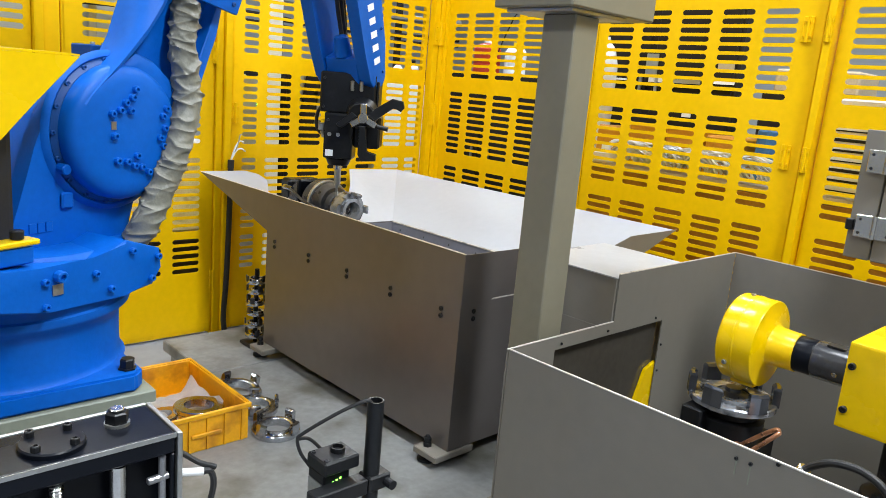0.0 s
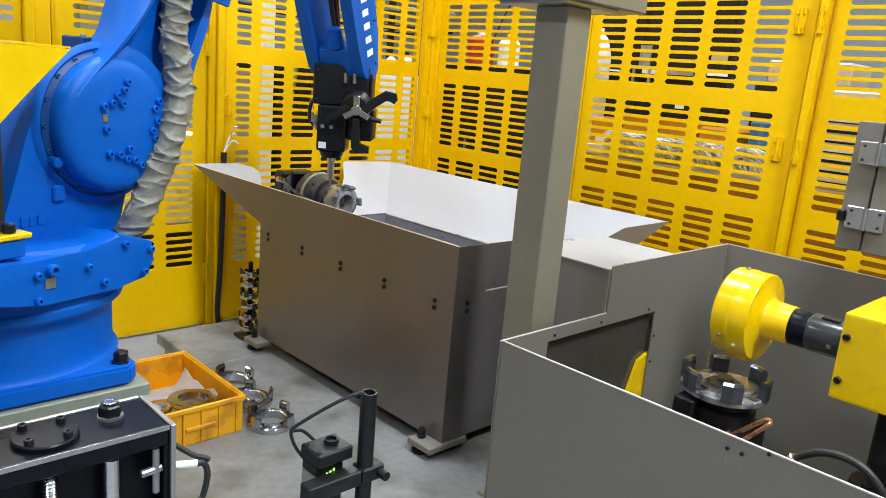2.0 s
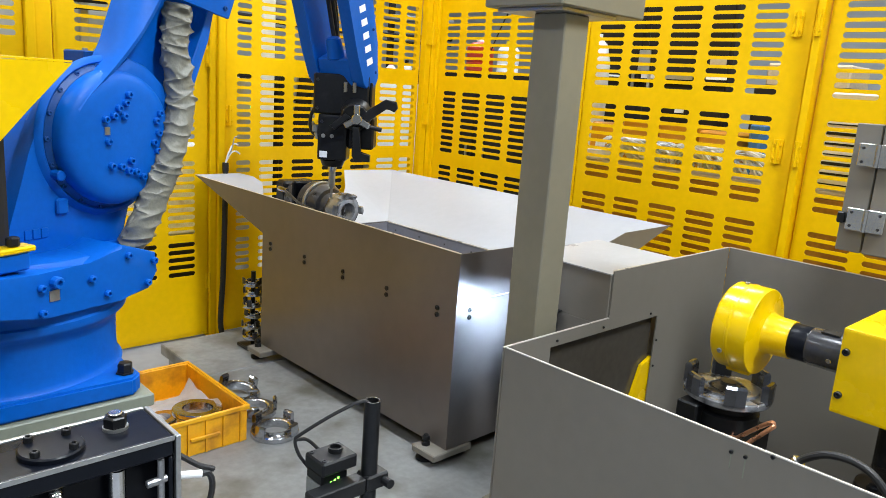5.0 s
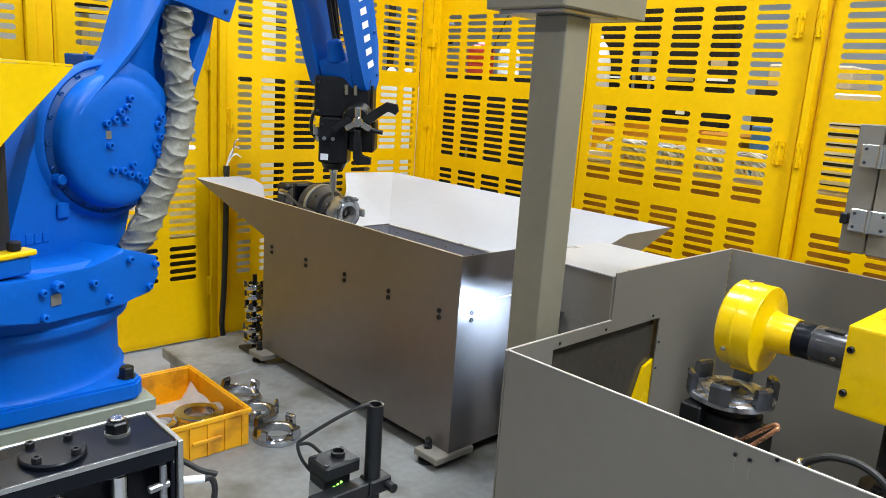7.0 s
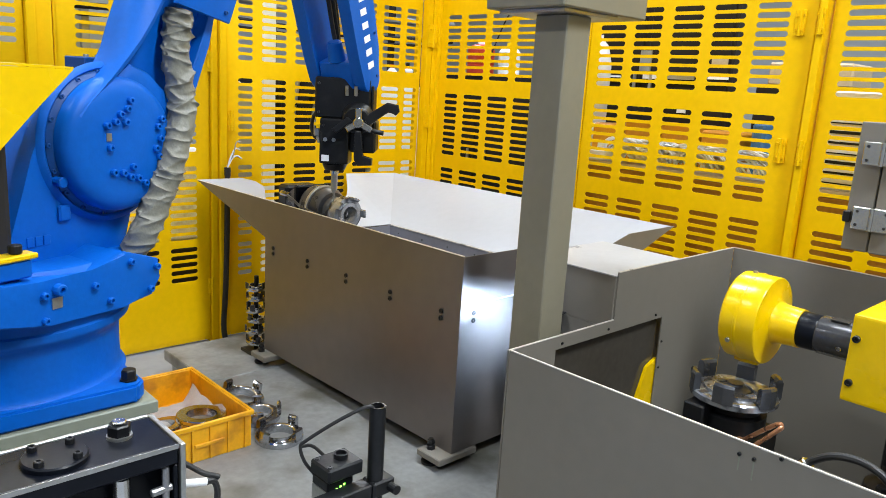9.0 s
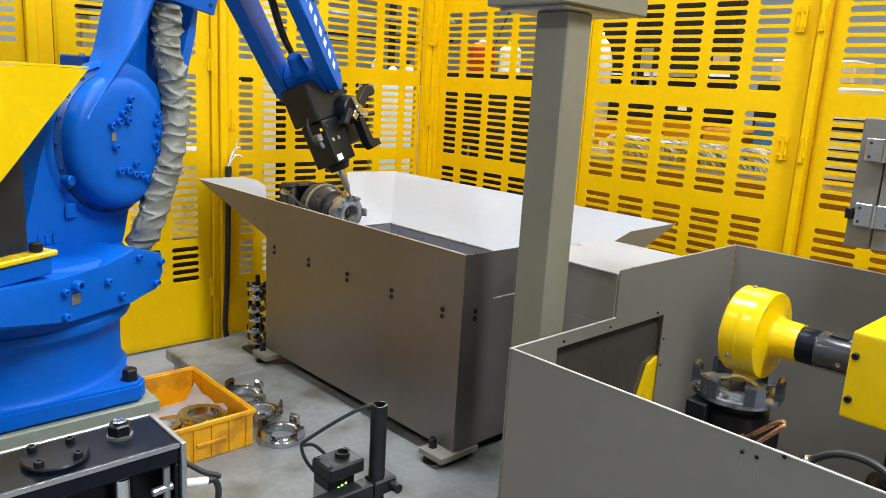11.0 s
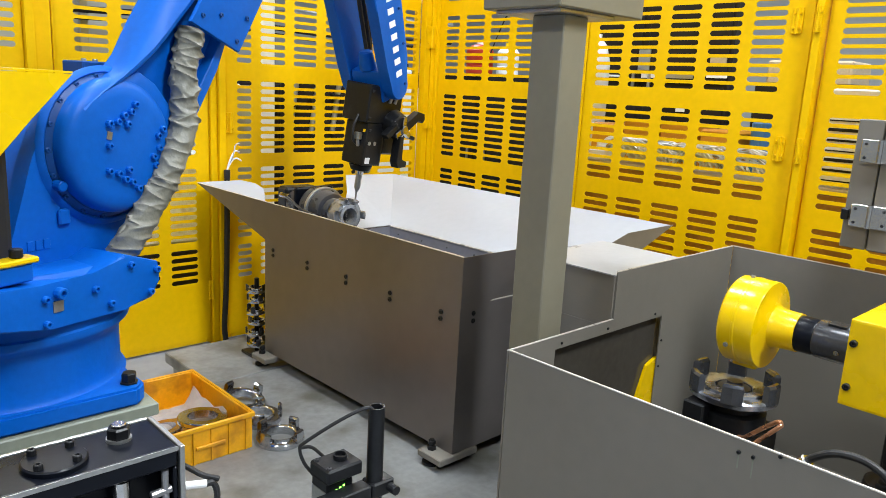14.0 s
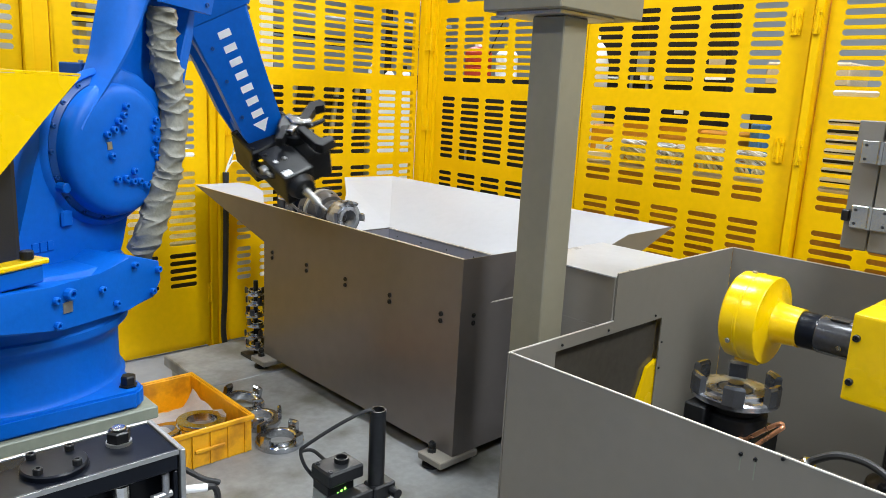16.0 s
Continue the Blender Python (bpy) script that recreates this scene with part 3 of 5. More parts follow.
def jaw_coupling(label, material, r=0.078, lugs=4, lug_h=0.05, h=0.024, bore=0.5, lug_material=None):
    """A machined jaw-coupling hub: a bored ring with a boss, and upright lugs as its parts."""
    rb = r * bore
    ring = mesh_ob("jaw_coupling", revolve([(rb, 0), (r * 0.97, 0), (r, h * 0.15), (r, h * 0.8), (r * 0.96, h), (r * 0.72, h), (r * 0.7, h * 1.35), (rb * 1.1, h * 1.35), (rb, h * 1.2), (rb, 0)], seg=40), material, smooth=True)
    tagged(ring, label, "coupling", "jaw couplings")
    for k in range(lugs):
        bm = bmesh.new()
        w, rows = 0.23, []
        for z, f in ((h * 0.7, 1.0), (h + lug_h * 0.85, 1.0), (h + lug_h, 0.94)):
            ri, ro = r * (0.86 + (1 - f)), r * (1.03 - (1 - f) * 0.6)
            rows.append([bm.verts.new((rr * math.cos(q * f), rr * math.sin(q * f), z)) for q, rr in ((-w, ri), (-w, ro), (0, ro * 1.01), (w, ro), (w, ri), (0, ri * 0.99))])
        for a, b in zip(rows, rows[1:]):
            for i in range(6):
                bm.faces.new((a[i], a[(i + 1) % 6], b[(i + 1) % 6], b[i]))
        bm.faces.new(rows[0])
        bm.faces.new(rows[-1])
        lug = part("lug", bm, lug_material or material, ring)
        lug.matrix_basis = pose(0, 0, 0, 0, 0, 360 * k / lugs)
    return ring


# ---- grinder inside the enclosure: GX is its centre line ----
GX = 1.8
WX, WY = 1.788, 0.755


def add_grinder():
    th = thing("grinding_head", GX, 0.722, 0.65, "yellow grinding wheel guard on a dark spindle and motor box", "grinder")
    part("wheel_guard", revolve([(0, 0.06), (0.078, 0.06), (0.104, 0.058), (0.109, 0.052), (0.109, 0.022), (0.1105, 0.02), (0.1105, 0.015), (0.109, 0.013), (0.109, -0.028), (0.1075, -0.0305), (0.1, -0.031), (0.07, -0.034), (0.054, -0.042), (0.049, -0.054), (0.047, -0.09), (0.047, -0.1), (0, -0.1)], (0, 0, 0), (0, 1, 0), 56), YELLOW_GLOSS, th, "yellow round wheel guard", True)
    part("guard_nose", box(-0.03, 0.03, -0.02, 0.04, -0.114, -0.08, 0.006, seg=2), YELLOW_GLOSS, th)
    part("clamp_screw", bolt((-0.1, 0.03, -0.045), (-1, 0, -0.2), 0.006, 0.006), DULL_STEEL, th)
    part("clamp_screw", bolt((0.0, 0.03, 0.108), (0, 0, 1), 0.006, 0.006), DULL_STEEL, th)
    part("collar", revolve([(0, -0.1), (0.043, -0.1), (0.044, -0.105), (0.044, -0.138), (0.042, -0.141), (0, -0.141)], (0, 0, 0), (0, 1, 0), 32), BLACK_PLATE, th, "black spindle collar", True)
    sp = part("spindle_tube", revolve([(0, -0.141), (0.043, -0.141), (0.0455, -0.146), (0.0455, -0.26), (0, -0.26)], (0, 0, 0), (0, 1, 0), 32), SPINDLE, th, "dark steel spindle tube", True)
    part("plug_screw", bolt((-0.046, -0.2, -0.01), (-1, 0, -0.2), 0.006, 0.004), CHROME, sp)
    part("key_slot", box(-0.022, 0.012, -0.205, -0.165, 0.043, 0.0462), RUBBER, sp)
    mb = part("motor_box", box(-0.1, 0.16, -0.6, -0.234, -0.105, 0.09, 0.006, seg=2), YELLOW_GLOSS, th, "yellow sheet-metal motor box")
    for zz in (0.038, -0.061):
        part("screw", bolt((-0.1, -0.248, zz), (-1, 0, 0), 0.008, 0.009), BLACK, mb)
    part("guide_post", rod((0.03, -0.33, -0.33), (0.03, -0.33, -0.119), 0.022, seg=20), BLACK, th, "black guide post")
    return th


grinder = add_grinder()
gs = thing("grinder_stand", GX + 0.03, 0.37, 0.02, "dark grey cast stand for the grinding head", "stand")
part("pedestal", revolve([(0, 0), (0.12, 0), (0.1, 0.25), (0.075, 0.33), (0.07, 0.36), (0.04, 0.38), (0.04, 0.41), (0, 0.41)], seg=28), DARK_MACHINE, gs, "", True)
part("cap_bolt", add_hex(bmesh.new(), (-0.05, 0.02, 0.355), 0.014, 0.02), BLACK, gs)

turntable = thing("work_turntable", WX, WY, 0.045, "black indexing turntable under the grinding wheel", "turntable")
part("pedestal", box(-0.09, 0.09, -0.09, 0.09, 0, 0.36, 0.006), BLACK, turntable)
part("bearing", revolve([(0, 0.36), (0.085, 0.36), (0.085, 0.4), (0.07, 0.405), (0.07, 0.43), (0, 0.43)], seg=32), BLACK, turntable, "", True)
part("clamp_block", box(-0.115, -0.06, 0.02, 0.075, 0.36, 0.425, 0.004), BLACK, turntable)
workpiece = jaw_coupling("machined steel jaw coupling clamped on the turntable", WORK_STEEL, 0.108, 6, 0.044, 0.02, 0.42, lug_material=WORK_LUG)
for k in range(8):
    slot_bm = box(0.079, 0.104, -0.007, 0.007, 0.0192, 0.0212)
    part("oil_groove", slot_bm, DARK_STEEL, workpiece).matrix_basis = pose(0, 0, 0, 0, 0, 45 * k + 22.5)
part("centre_clamp", revolve([(0, 0), (0.04, 0), (0.04, 0.024), (0.02, 0.03), (0.02, 0.04), (0, 0.04)], seg=24), DARK_STEEL, workpiece, "dark clamp plug", True)

pipe = thing("copper_coolant_pipe", 1.7, 0.66, 0.02, "bent bare copper coolant pipe", "pipe")
part("tube", tube([(0.03, 0.06, 0.0), (0.03, 0.06, 0.34), (0.02, 0.02, 0.39), (0.0, -0.052, 0.462), (-0.004, -0.066, 0.462), (-0.01, -0.06, 0.452), (-0.02, -0.01, 0.39), (-0.025, 0.02, 0.34), (-0.025, 0.02, 0.0)], 0.0055, 10, 6), COPPER, pipe, "", True)
hose = thing("black_hose", 1.5, 0.45, 0.02, "black rubber hose with a metal end fitting", "hose")
part("hose_tube", tube([(0.0, 0.024, 0.478), (0.0, 0.003, 0.503), (0.0, -0.036, 0.528), (0.0, -0.087, 0.533), (0.0, -0.131, 0.512), (0.0, -0.16, 0.46), (0.0, -0.17, 0.3), (0.0, -0.17, 0.0)], 0.008, 10, 8), RUBBER, hose, "", True)
part("fitting", rod((0.0, 0.03, 0.468), (0.0, 0.012, 0.494), 0.015, seg=12, chamfer=0.003), CHROME, hose)
part("fitting_tail", tube([(0.0, 0.03, 0.468), (0.0, 0.05, 0.43), (0.0, 0.05, 0.2), (0.0, 0.05, 0.0)], 0.009, 8, 6), RUBBER, hose)

# cabinet with hinges beyond the enclosure
cab = thing("grey_cabinet", 2.3, 0.15, -0.0, "tall grey steel cabinet with bright hinged door", "cabinet")
part("body", box(-0.14, 0.3, -0.6, 0.46, 0.845, 1.2, 0.004), GREY, cab)
part("leg", box(-0.1, 0.25, -0.5, -0.4, 0.0, 0.85), GREY, cab)
part("leg", box(-0.1, 0.25, -0.3, -0.2, 0.0, 0.85), GREY, cab)
door = part("door", box(-0.16, -0.143, -0.55, 0.462, 0.845, 1.2, 0.003), GREY, cab)
part("side_flange", box(-0.155, -0.02, 0.467, 0.53, 0.845, 1.185, 0.002), GREY, cab)
for zz in (0.905, 1.075):
    hb = part("hinge", box(-0.172, -0.1605, 0.418, 0.462, zz, zz + 0.06, 0.002), CHROME, cab, "bright steel hinge")
    part("hinge_leaf", box(-0.172, -0.1605, 0.467, 0.511, zz, zz + 0.06, 0.002), CHROME, hb)
    part("hinge_pin", rod((-0.172, 0.4645, zz), (-0.172, 0.4645, zz + 0.06), 0.006, seg=12), CHROME, hb)
    for yy in (0.43, 0.499):
        for dz in (0.012, 0.048):
            part("hinge_screw", bolt((-0.172, yy, zz + dz), (-1, 0, 0), 0.004, 0.002), DARK_STEEL, hb)
part("latch", box(-0.17, -0.156, 0.515, 0.535, 0.92, 0.95, 0.003), BLACK, cab, "black latch")

# ---- spindle unit and its coupling in the basin ----
spin = thing("work_spindle", 1.87, 2.53, 0.65, "dark horizontal work spindle holding a coupling in the basin", "spindle")
part("nose", revolve([(0, 0.0), (0.055, 0.0), (0.062, 0.012), (0.062, 0.03), (0.078, 0.034), (0.09, 0.06), (0.093, 0.09), (0, 0.09)], (0, 0.1, 0), (0, 1, 0), 40), SPINDLE, spin, "dark polished spindle nose", True)
for k in range(6):
    a = radians(20 + 60 * k)
    part("nose_screw", bolt((0.086 * math.cos(a), 0.16, 0.086 * math.sin(a)), (math.cos(a), -0.3, math.sin(a)), 0.0065, 0.005), BLACK, spin)
part("clamp_band", revolve([(0, 0.0), (0.1, 0.0), (0.103, 0.003), (0.103, 0.016), (0.1, 0.019), (0, 0.019)], (0, 0.19, 0), (0, 1, 0), 44), DULL_STEEL, spin, "grey rim band", True)
part("housing", revolve([(0, 0.0), (0.094, 0.0), (0.096, 0.003), (0.096, 0.05), (0.086, 0.053), (0.086, 0.17), (0, 0.17)], (0, 0.209, 0), (0, 1, 0), 40), SPINDLE, spin, "", True)
part("rear_flange", box(-0.1, 0.1, 0.27, 0.3, -0.09, 0.095, 0.008), BLACK_PLATE, spin)
part("motor", box(-0.085, 0.085, 0.3805, 0.46, -0.085, 0.08, 0.012), BLACK, spin, "square black motor end")
part("bracket", box(-0.07, 0.07, 0.25, 0.42, -0.155, -0.086, 0.004), BLACK, spin)
part("air_hose", tube([(-0.1, 0.36, 0.045), (-0.115, 0.3, 0.04), (-0.118, 0.2, 0.01), (-0.108, 0.1, -0.005), (-0.088, 0.04, -0.03), (-0.06, 0.02, -0.05)], 0.006, 8, 8), SPINDLE, spin, "dark grey braided air hose", True)
part("nozzle", rod((-0.1, 0.33, 0.045), (-0.112, 0.38, 0.05), 0.012, seg=10), BRIGHT_STEEL, spin)
clamped = jaw_coupling("machined steel jaw coupling clamped in the work spindle", WORK_STEEL, 0.074, 5, 0.03, 0.05, 0.45)
clamped.matrix_world = pose(1.87, 2.6, 0.65, 90, 0, 0)

# ---- crate and couplings on the plate ----
def add_crate():
    th = thing("parts_crate", 0.99, 2.28, 0.0, "worn orange plastic parts crate holding couplings", "crate")
    L, W, Hc, t = 0.226, 0.149, 0.124, 0.006
    part("floor_sheet", box(-W + t, W - t, -L + t, L - t, 0.0, 0.006), CRATE, th)
    for a, b, c, d in ((-W, W, -L, -L + t), (-W, W, L - t, L), (-W, -W + t, -L + t, L - t), (W - t, W, -L + t, L - t)):
        part("wall", box(a, b, c, d, 0.0, Hc, 0.002), CRATE, th)
    for a, b, c, d in ((-W - 0.008, W + 0.008, -L - 0.008, -L + 0.001), (-W - 0.008, W + 0.008, L - 0.001, L + 0.008), (-W - 0.008, -W + 0.001, -L + 0.001, L - 0.001), (W - 0.001, W + 0.008, -L + 0.001, L - 0.001)):
        part("rim", box(a, b, c, d, Hc - 0.012, Hc + 0.006, 0.003), CRATE, th)
    for k in range(5):
        part("rib", box(-W + 0.03 + k * 0.06, -W + 0.036 + k * 0.06, -L - 0.007, -L + 0.0005, 0.004, Hc - 0.012), CRATE, th)
    for k in range(7):
        part("rib", box(W - 0.0005, W + 0.007, -L + 0.03 + k * 0.065, -L + 0.036 + k * 0.065, 0.004, Hc - 0.012), CRATE, th)
    part("grip_bar", box(-0.05, 0.05, -L - 0.009, -L, 0.05, 0.062, 0.002), CRATE, th)


add_crate()
ring0 = jaw_coupling("machined steel jaw coupling ring with upright lugs", BRIGHT_STEEL, 0.082, 4, 0.034, 0.022, 0.6)
ring0.matrix_world = pose(1.237, 2.04, 0.0, 0, 0, 22)
copy_thing(ring0, pose(1.258, 2.225, 0.0, 0, 0, 62))
copy_thing(ring0, pose(1.268, 2.36, 0.012, 12, 0, 20))
copy_thing(ring0, pose(1.03, 2.19, 0.094, 180, 4, 30))
copy_thing(ring0, pose(0.92, 2.27, 0.05, 172, 8, 75))
film_bm = bmesh.new()
fv = {}
for i in range(13):
    for j in range(9):
        p = Vector((0.88 + i * 0.019, 2.17 + j * 0.032, 0.035 + 0.022 * noise.noise((i * 0.45, j * 0.5, 0)) + 0.055 * max(0, (i - 8) / 4) ** 2))
        fv[i, j] = film_bm.verts.new(p)
for i in range(12):
    for j in range(8):
        film_bm.faces.new((fv[i, j], fv[i + 1, j], fv[i + 1, j + 1], fv[i, j + 1]))
geo = bmesh.ops.solidify(film_bm, geom=list(film_bm.faces), thickness=0.001)
tagged(mesh_ob("packing_film", film_bm, PAPER, smooth=True), "crumpled pinkish white packing film in the crate", "packing film")

# stacked coupling rings on a rod behind the basin
stack = thing("ring_rack_rod", 1.59, 2.83, 0.0, "dark upright rod threaded with stacked coupling rings", "rack")
part("rod", rod((0, 0, 0.0), (0, 0, 0.35), 0.01, seg=12), BLACK, stack)
part("foot", box(-0.05, 0.05, -0.05, 0.05, 0.0, 0.015, 0.003), BLACK, stack)
ring1 = jaw_coupling("small machined coupling ring stacked on an upright rod", BRIGHT_STEEL, 0.044, 3, 0.022, 0.016, 0.5, DARK_STEEL)
ring1.matrix_world = pose(1.59, 2.83, 0.04, 2, 1, 10)
for k in range(1, 6):
    copy_thing(ring1, pose(1.59 + 0.003 * (-1) ** k, 2.83, 0.04 + k * 0.05, 3 * (-1) ** k, 2, 35 * k))

# ---- gauge block at the front ----
def add_gauge():
    th = thing("clamping_fixture", 0.266, 0.932, 0.0, "black steel clamping fixture with round cover plate", "fixture")
    part("top_plate", box(-0.55, 0.119, -0.046, 0.056, 0.69, 0.72, 0.003), BLACK_PLATE, th, "black ground top plate")
    part("bright_edge", box(-0.55, 0.119, 0.0565, 0.0625, 0.66, 0.7215, 0.001), DULL_STEEL, th, "bright milled back strip")
    part("front_edge", box(-0.55, 0.119, -0.0478, -0.0465, 0.714, 0.7205), DULL_STEEL, th, "bright worn front edge")
    part("end_plate", box(0.12, 0.127, -0.05, 0.062, 0.3, 0.7205, 0.001), DULL_STEEL, th, "bright steel end plate")
    part("back_plate", box(-0.55, 0.119, -0.008, 0.056, 0.3, 0.6895, 0.002), BLACK_PLATE, th)
    part("front_rib", box(0.113, 0.119, -0.044, -0.0085, 0.3, 0.6895, 0.002), BLACK_PLATE, th)
    part("stand", box(-0.5, 0.1, -0.05, 0.05, -0.14, 0.3, 0.003), BLACK, th)
    cover = part("cover_disc", revolve([(0, 0.72), (0.039, 0.72), (0.039, 0.726), (0.037, 0.728), (0, 0.728)], (-0.02, 0.001, 0), (-0.02, 0.001, 1), 40), BLACK_PLATE, th, "round black cover disc", True)
    for k in range(4):
        a = radians(40 + 90 * k)
        part("screw", bolt((-0.02 + 0.031 * math.cos(a), 0.001 + 0.031 * math.sin(a), 0.728), (0, 0, 1), 0.0058, 0.008), BLACK, cover)
    bm = revolve([(0, 0.72), (0.0165, 0.72), (0.0165, 0.724), (0, 0.724)], (0.065, 0.018, 0), (0.065, 0.018, 1), 24)
    part("washer", bm, DULL_STEEL, th)
    part("hex_bolt", add_hex(bmesh.new(), (0.065, 0.018, 0.7245), 0.0155, 0.015), BLACK, th)
    part("stud_end", rod((0.065, 0.018, 0.7395), (0.065, 0.018, 0.744), 0.0095, seg=16, chamfer=0.002), CHROME, th)
    bm = bmesh.new()
    for k in range(12):
        add_revolve(bm, [(0.0075, 0), (0.0095, 0.0025), (0.0075, 0.005)], (-0.026, -0.03, 0.631 + k * 0.005), (-0.026, -0.03, 2), 16)
    add_rod(bm, (-0.026, -0.03, 0.3), (-0.026, -0.03, 0.69), 0.0075)
    part("screw_spindle", bm, CHROME, th, "bright threaded spindle", True)
    part("guide_pin", rod((0.049, -0.03, 0.3), (0.049, -0.03, 0.688), 0.0105, seg=20, chamfer=0.002), CHROME, th, "bright guide pin", True)
    part("locking_pin", rod((0.104, -0.037, 0.62), (0.104, -0.037, 0.688), 0.005, seg=12, chamfer=0.002), GUN_STEEL, th)
    part("locking_knob", rod((0.084, -0.037, 0.654), (0.112, -0.037, 0.656), 0.0055, seg=12, chamfer=0.001), GUN_STEEL, th)
    ft = part("air_fitting", rod((0.127, -0.04, 0.655), (0.158, -0.045, 0.65), 0.0055, seg=12), WHITE, th, "white air fitting")
    part("air_line", tube([(0.156, -0.045, 0.65), (0.168, -0.047, 0.648), (0.172, -0.05, 0.63), (0.166, -0.05, 0.6), (0.15, -0.05, 0.56), (0.14, -0.03, 0.3)], 0.0045, 8, 8), RUBBER, ft, "", True)
    part("cable", tube([(0.128, 0.02, 0.668), (0.145, 0.0, 0.663), (0.16, -0.03, 0.656), (0.172, -0.045, 0.654), (0.176, -0.047, 0.652)], 0.004, 8, 6), RUBBER, ft, "", True)


add_gauge()


def add_sensor():
    th = thing("sensor_stand", 0.7035, 0.86, 0.0, "black post stand carrying a small optical sensor", "sensor stand")
    part("post", revolve([(0, 0.0), (0.0135, 0.0), (0.0135, 0.7), (0.0105, 0.7), (0.0105, 0.66), (0, 0.66)], seg=20), BLACK, th, "hollow black post", True)
    part("base", box(-0.05, 0.05, -0.05, 0.05, 0, 0.01, 0.002), BLACK, th)
    arm = part("cross_bar", box(-0.014, 0.03, -0.017, 0.017, 0.545, 0.572, 0.003), BLACK, th)
    part("cross_bar", box(-0.115, -0.0145, -0.013, 0.015, 0.543, 0.57, 0.002), BLACK, th)
    part("knob", rod((0.02, -0.017, 0.558), (0.02, -0.034, 0.558), 0.008, seg=14), BLACK, arm)
    sb = part("sensor_body", box(-0.082, -0.031, 0.016, 0.062, 0.486, 0.583, 0.003), BLACK, th, "black sensor body")
    part("clamp_block", box(-0.086, -0.018, 0.008, 0.062, 0.584, 0.608, 0.003), BLACK, th)
    part("socket", revolve([(0.012, 0.608), (0.012, 0.616), (0.0095, 0.616), (0.0095, 0.609), (0, 0.609)], (-0.044, 0.036, 0), (-0.044, 0.036, 1), 24), BLACK, th, "", True)
    for sx, sy in ((-0.079, 0.016), (-0.079, 0.052)):
        part("screw", bolt((sx, sy, 0.608), (0, 0, 1), 0.004, 0.003), DARK_STEEL, sb)
    part("lens_strip", box(-0.0835, -0.082, 0.02, 0.058, 0.506, 0.566), DULL_STEEL, sb)
    for k in range(3):
        part("indicator", box(-0.066 + k * 0.007, -0.063 + k * 0.007, 0.0148, 0.016, 0.566 + 0.002 * k, 0.569 + 0.002 * k), GREEN_LED, sb, "tiny glowing green indicator")
    part("cable", tube([(-0.004, 0.0, 0.688), (-0.016, 0.004, 0.701), (-0.05, 0.03, 0.679), (-0.088, 0.07, 0.637), (-0.095, 0.077, 0.624), (-0.09, 0.072, 0.6), (-0.075, 0.064, 0.575)], 0.003, 8, 8), RUBBER, th, "", True)
    part("cable", tube([(-0.094, 0.076, 0.626), (-0.075, 0.072, 0.622), (-0.055, 0.06, 0.6)], 0.003, 8, 8), RUBBER, th, "", True)


add_sensor()

# upright cable conduit on the fence
cond = thing("cable_conduit", 1.728, 3.37, -0.14, "black cable conduit with loose pale wires at its top", "conduit")
part("sleeve", tube([(-0.01, 0, 0.0), (-0.02, 0, 0.1), (-0.008, 0, 0.3), (0.0, 0, 0.6), (0.003, 0, 0.86)], 0.014, 10, 8), RUBBER, cond, "", True)
part("top_cap", rod((0.003, 0, 0.86), (0.003, 0, 0.9), 0.0155, seg=12), RUBBER, cond)
part("wire", tube([(0.003, 0, 0.9), (0.02, 0, 0.95), (0.05, 0.01, 0.99), (0.08, 0.02, 0.985)], 0.004, 6, 6), WHITE, cond)
part("wire", tube([(0.003, 0, 0.9), (0.03, 0, 0.945), (0.06, 0.01, 0.955), (0.09, 0.02, 0.94)], 0.004, 6, 6), WHITE, cond)
part("wire", tube([(0.003, 0, 0.9), (0.035, 0, 0.965), (0.055, 0.01, 1.02), (0.08, 0.015, 1.025)], 0.003, 6, 6), DULL_STEEL, cond)

# ---- robot ----
RT = Vector((0.42, 1.90, 0.45))
plinth = thing("robot_plinth", 0.3, 2.05, -0.14, "olive-grey steel plinth under the robot", "plinth")
part("top_plate", box(-0.42, 0.352, -0.44, 0.4, 0.56, 0.59, 0.003), PLINTH, plinth)
part("body", box(-0.38, 0.3, -0.38, 0.36, 0.0, 0.559, 0.003), PLINTH, plinth)

robot = thing("industrial_robot", RT.x, RT.y, RT.z, "blue six-axis industrial robot arm with a black gripper head", "robot arm")


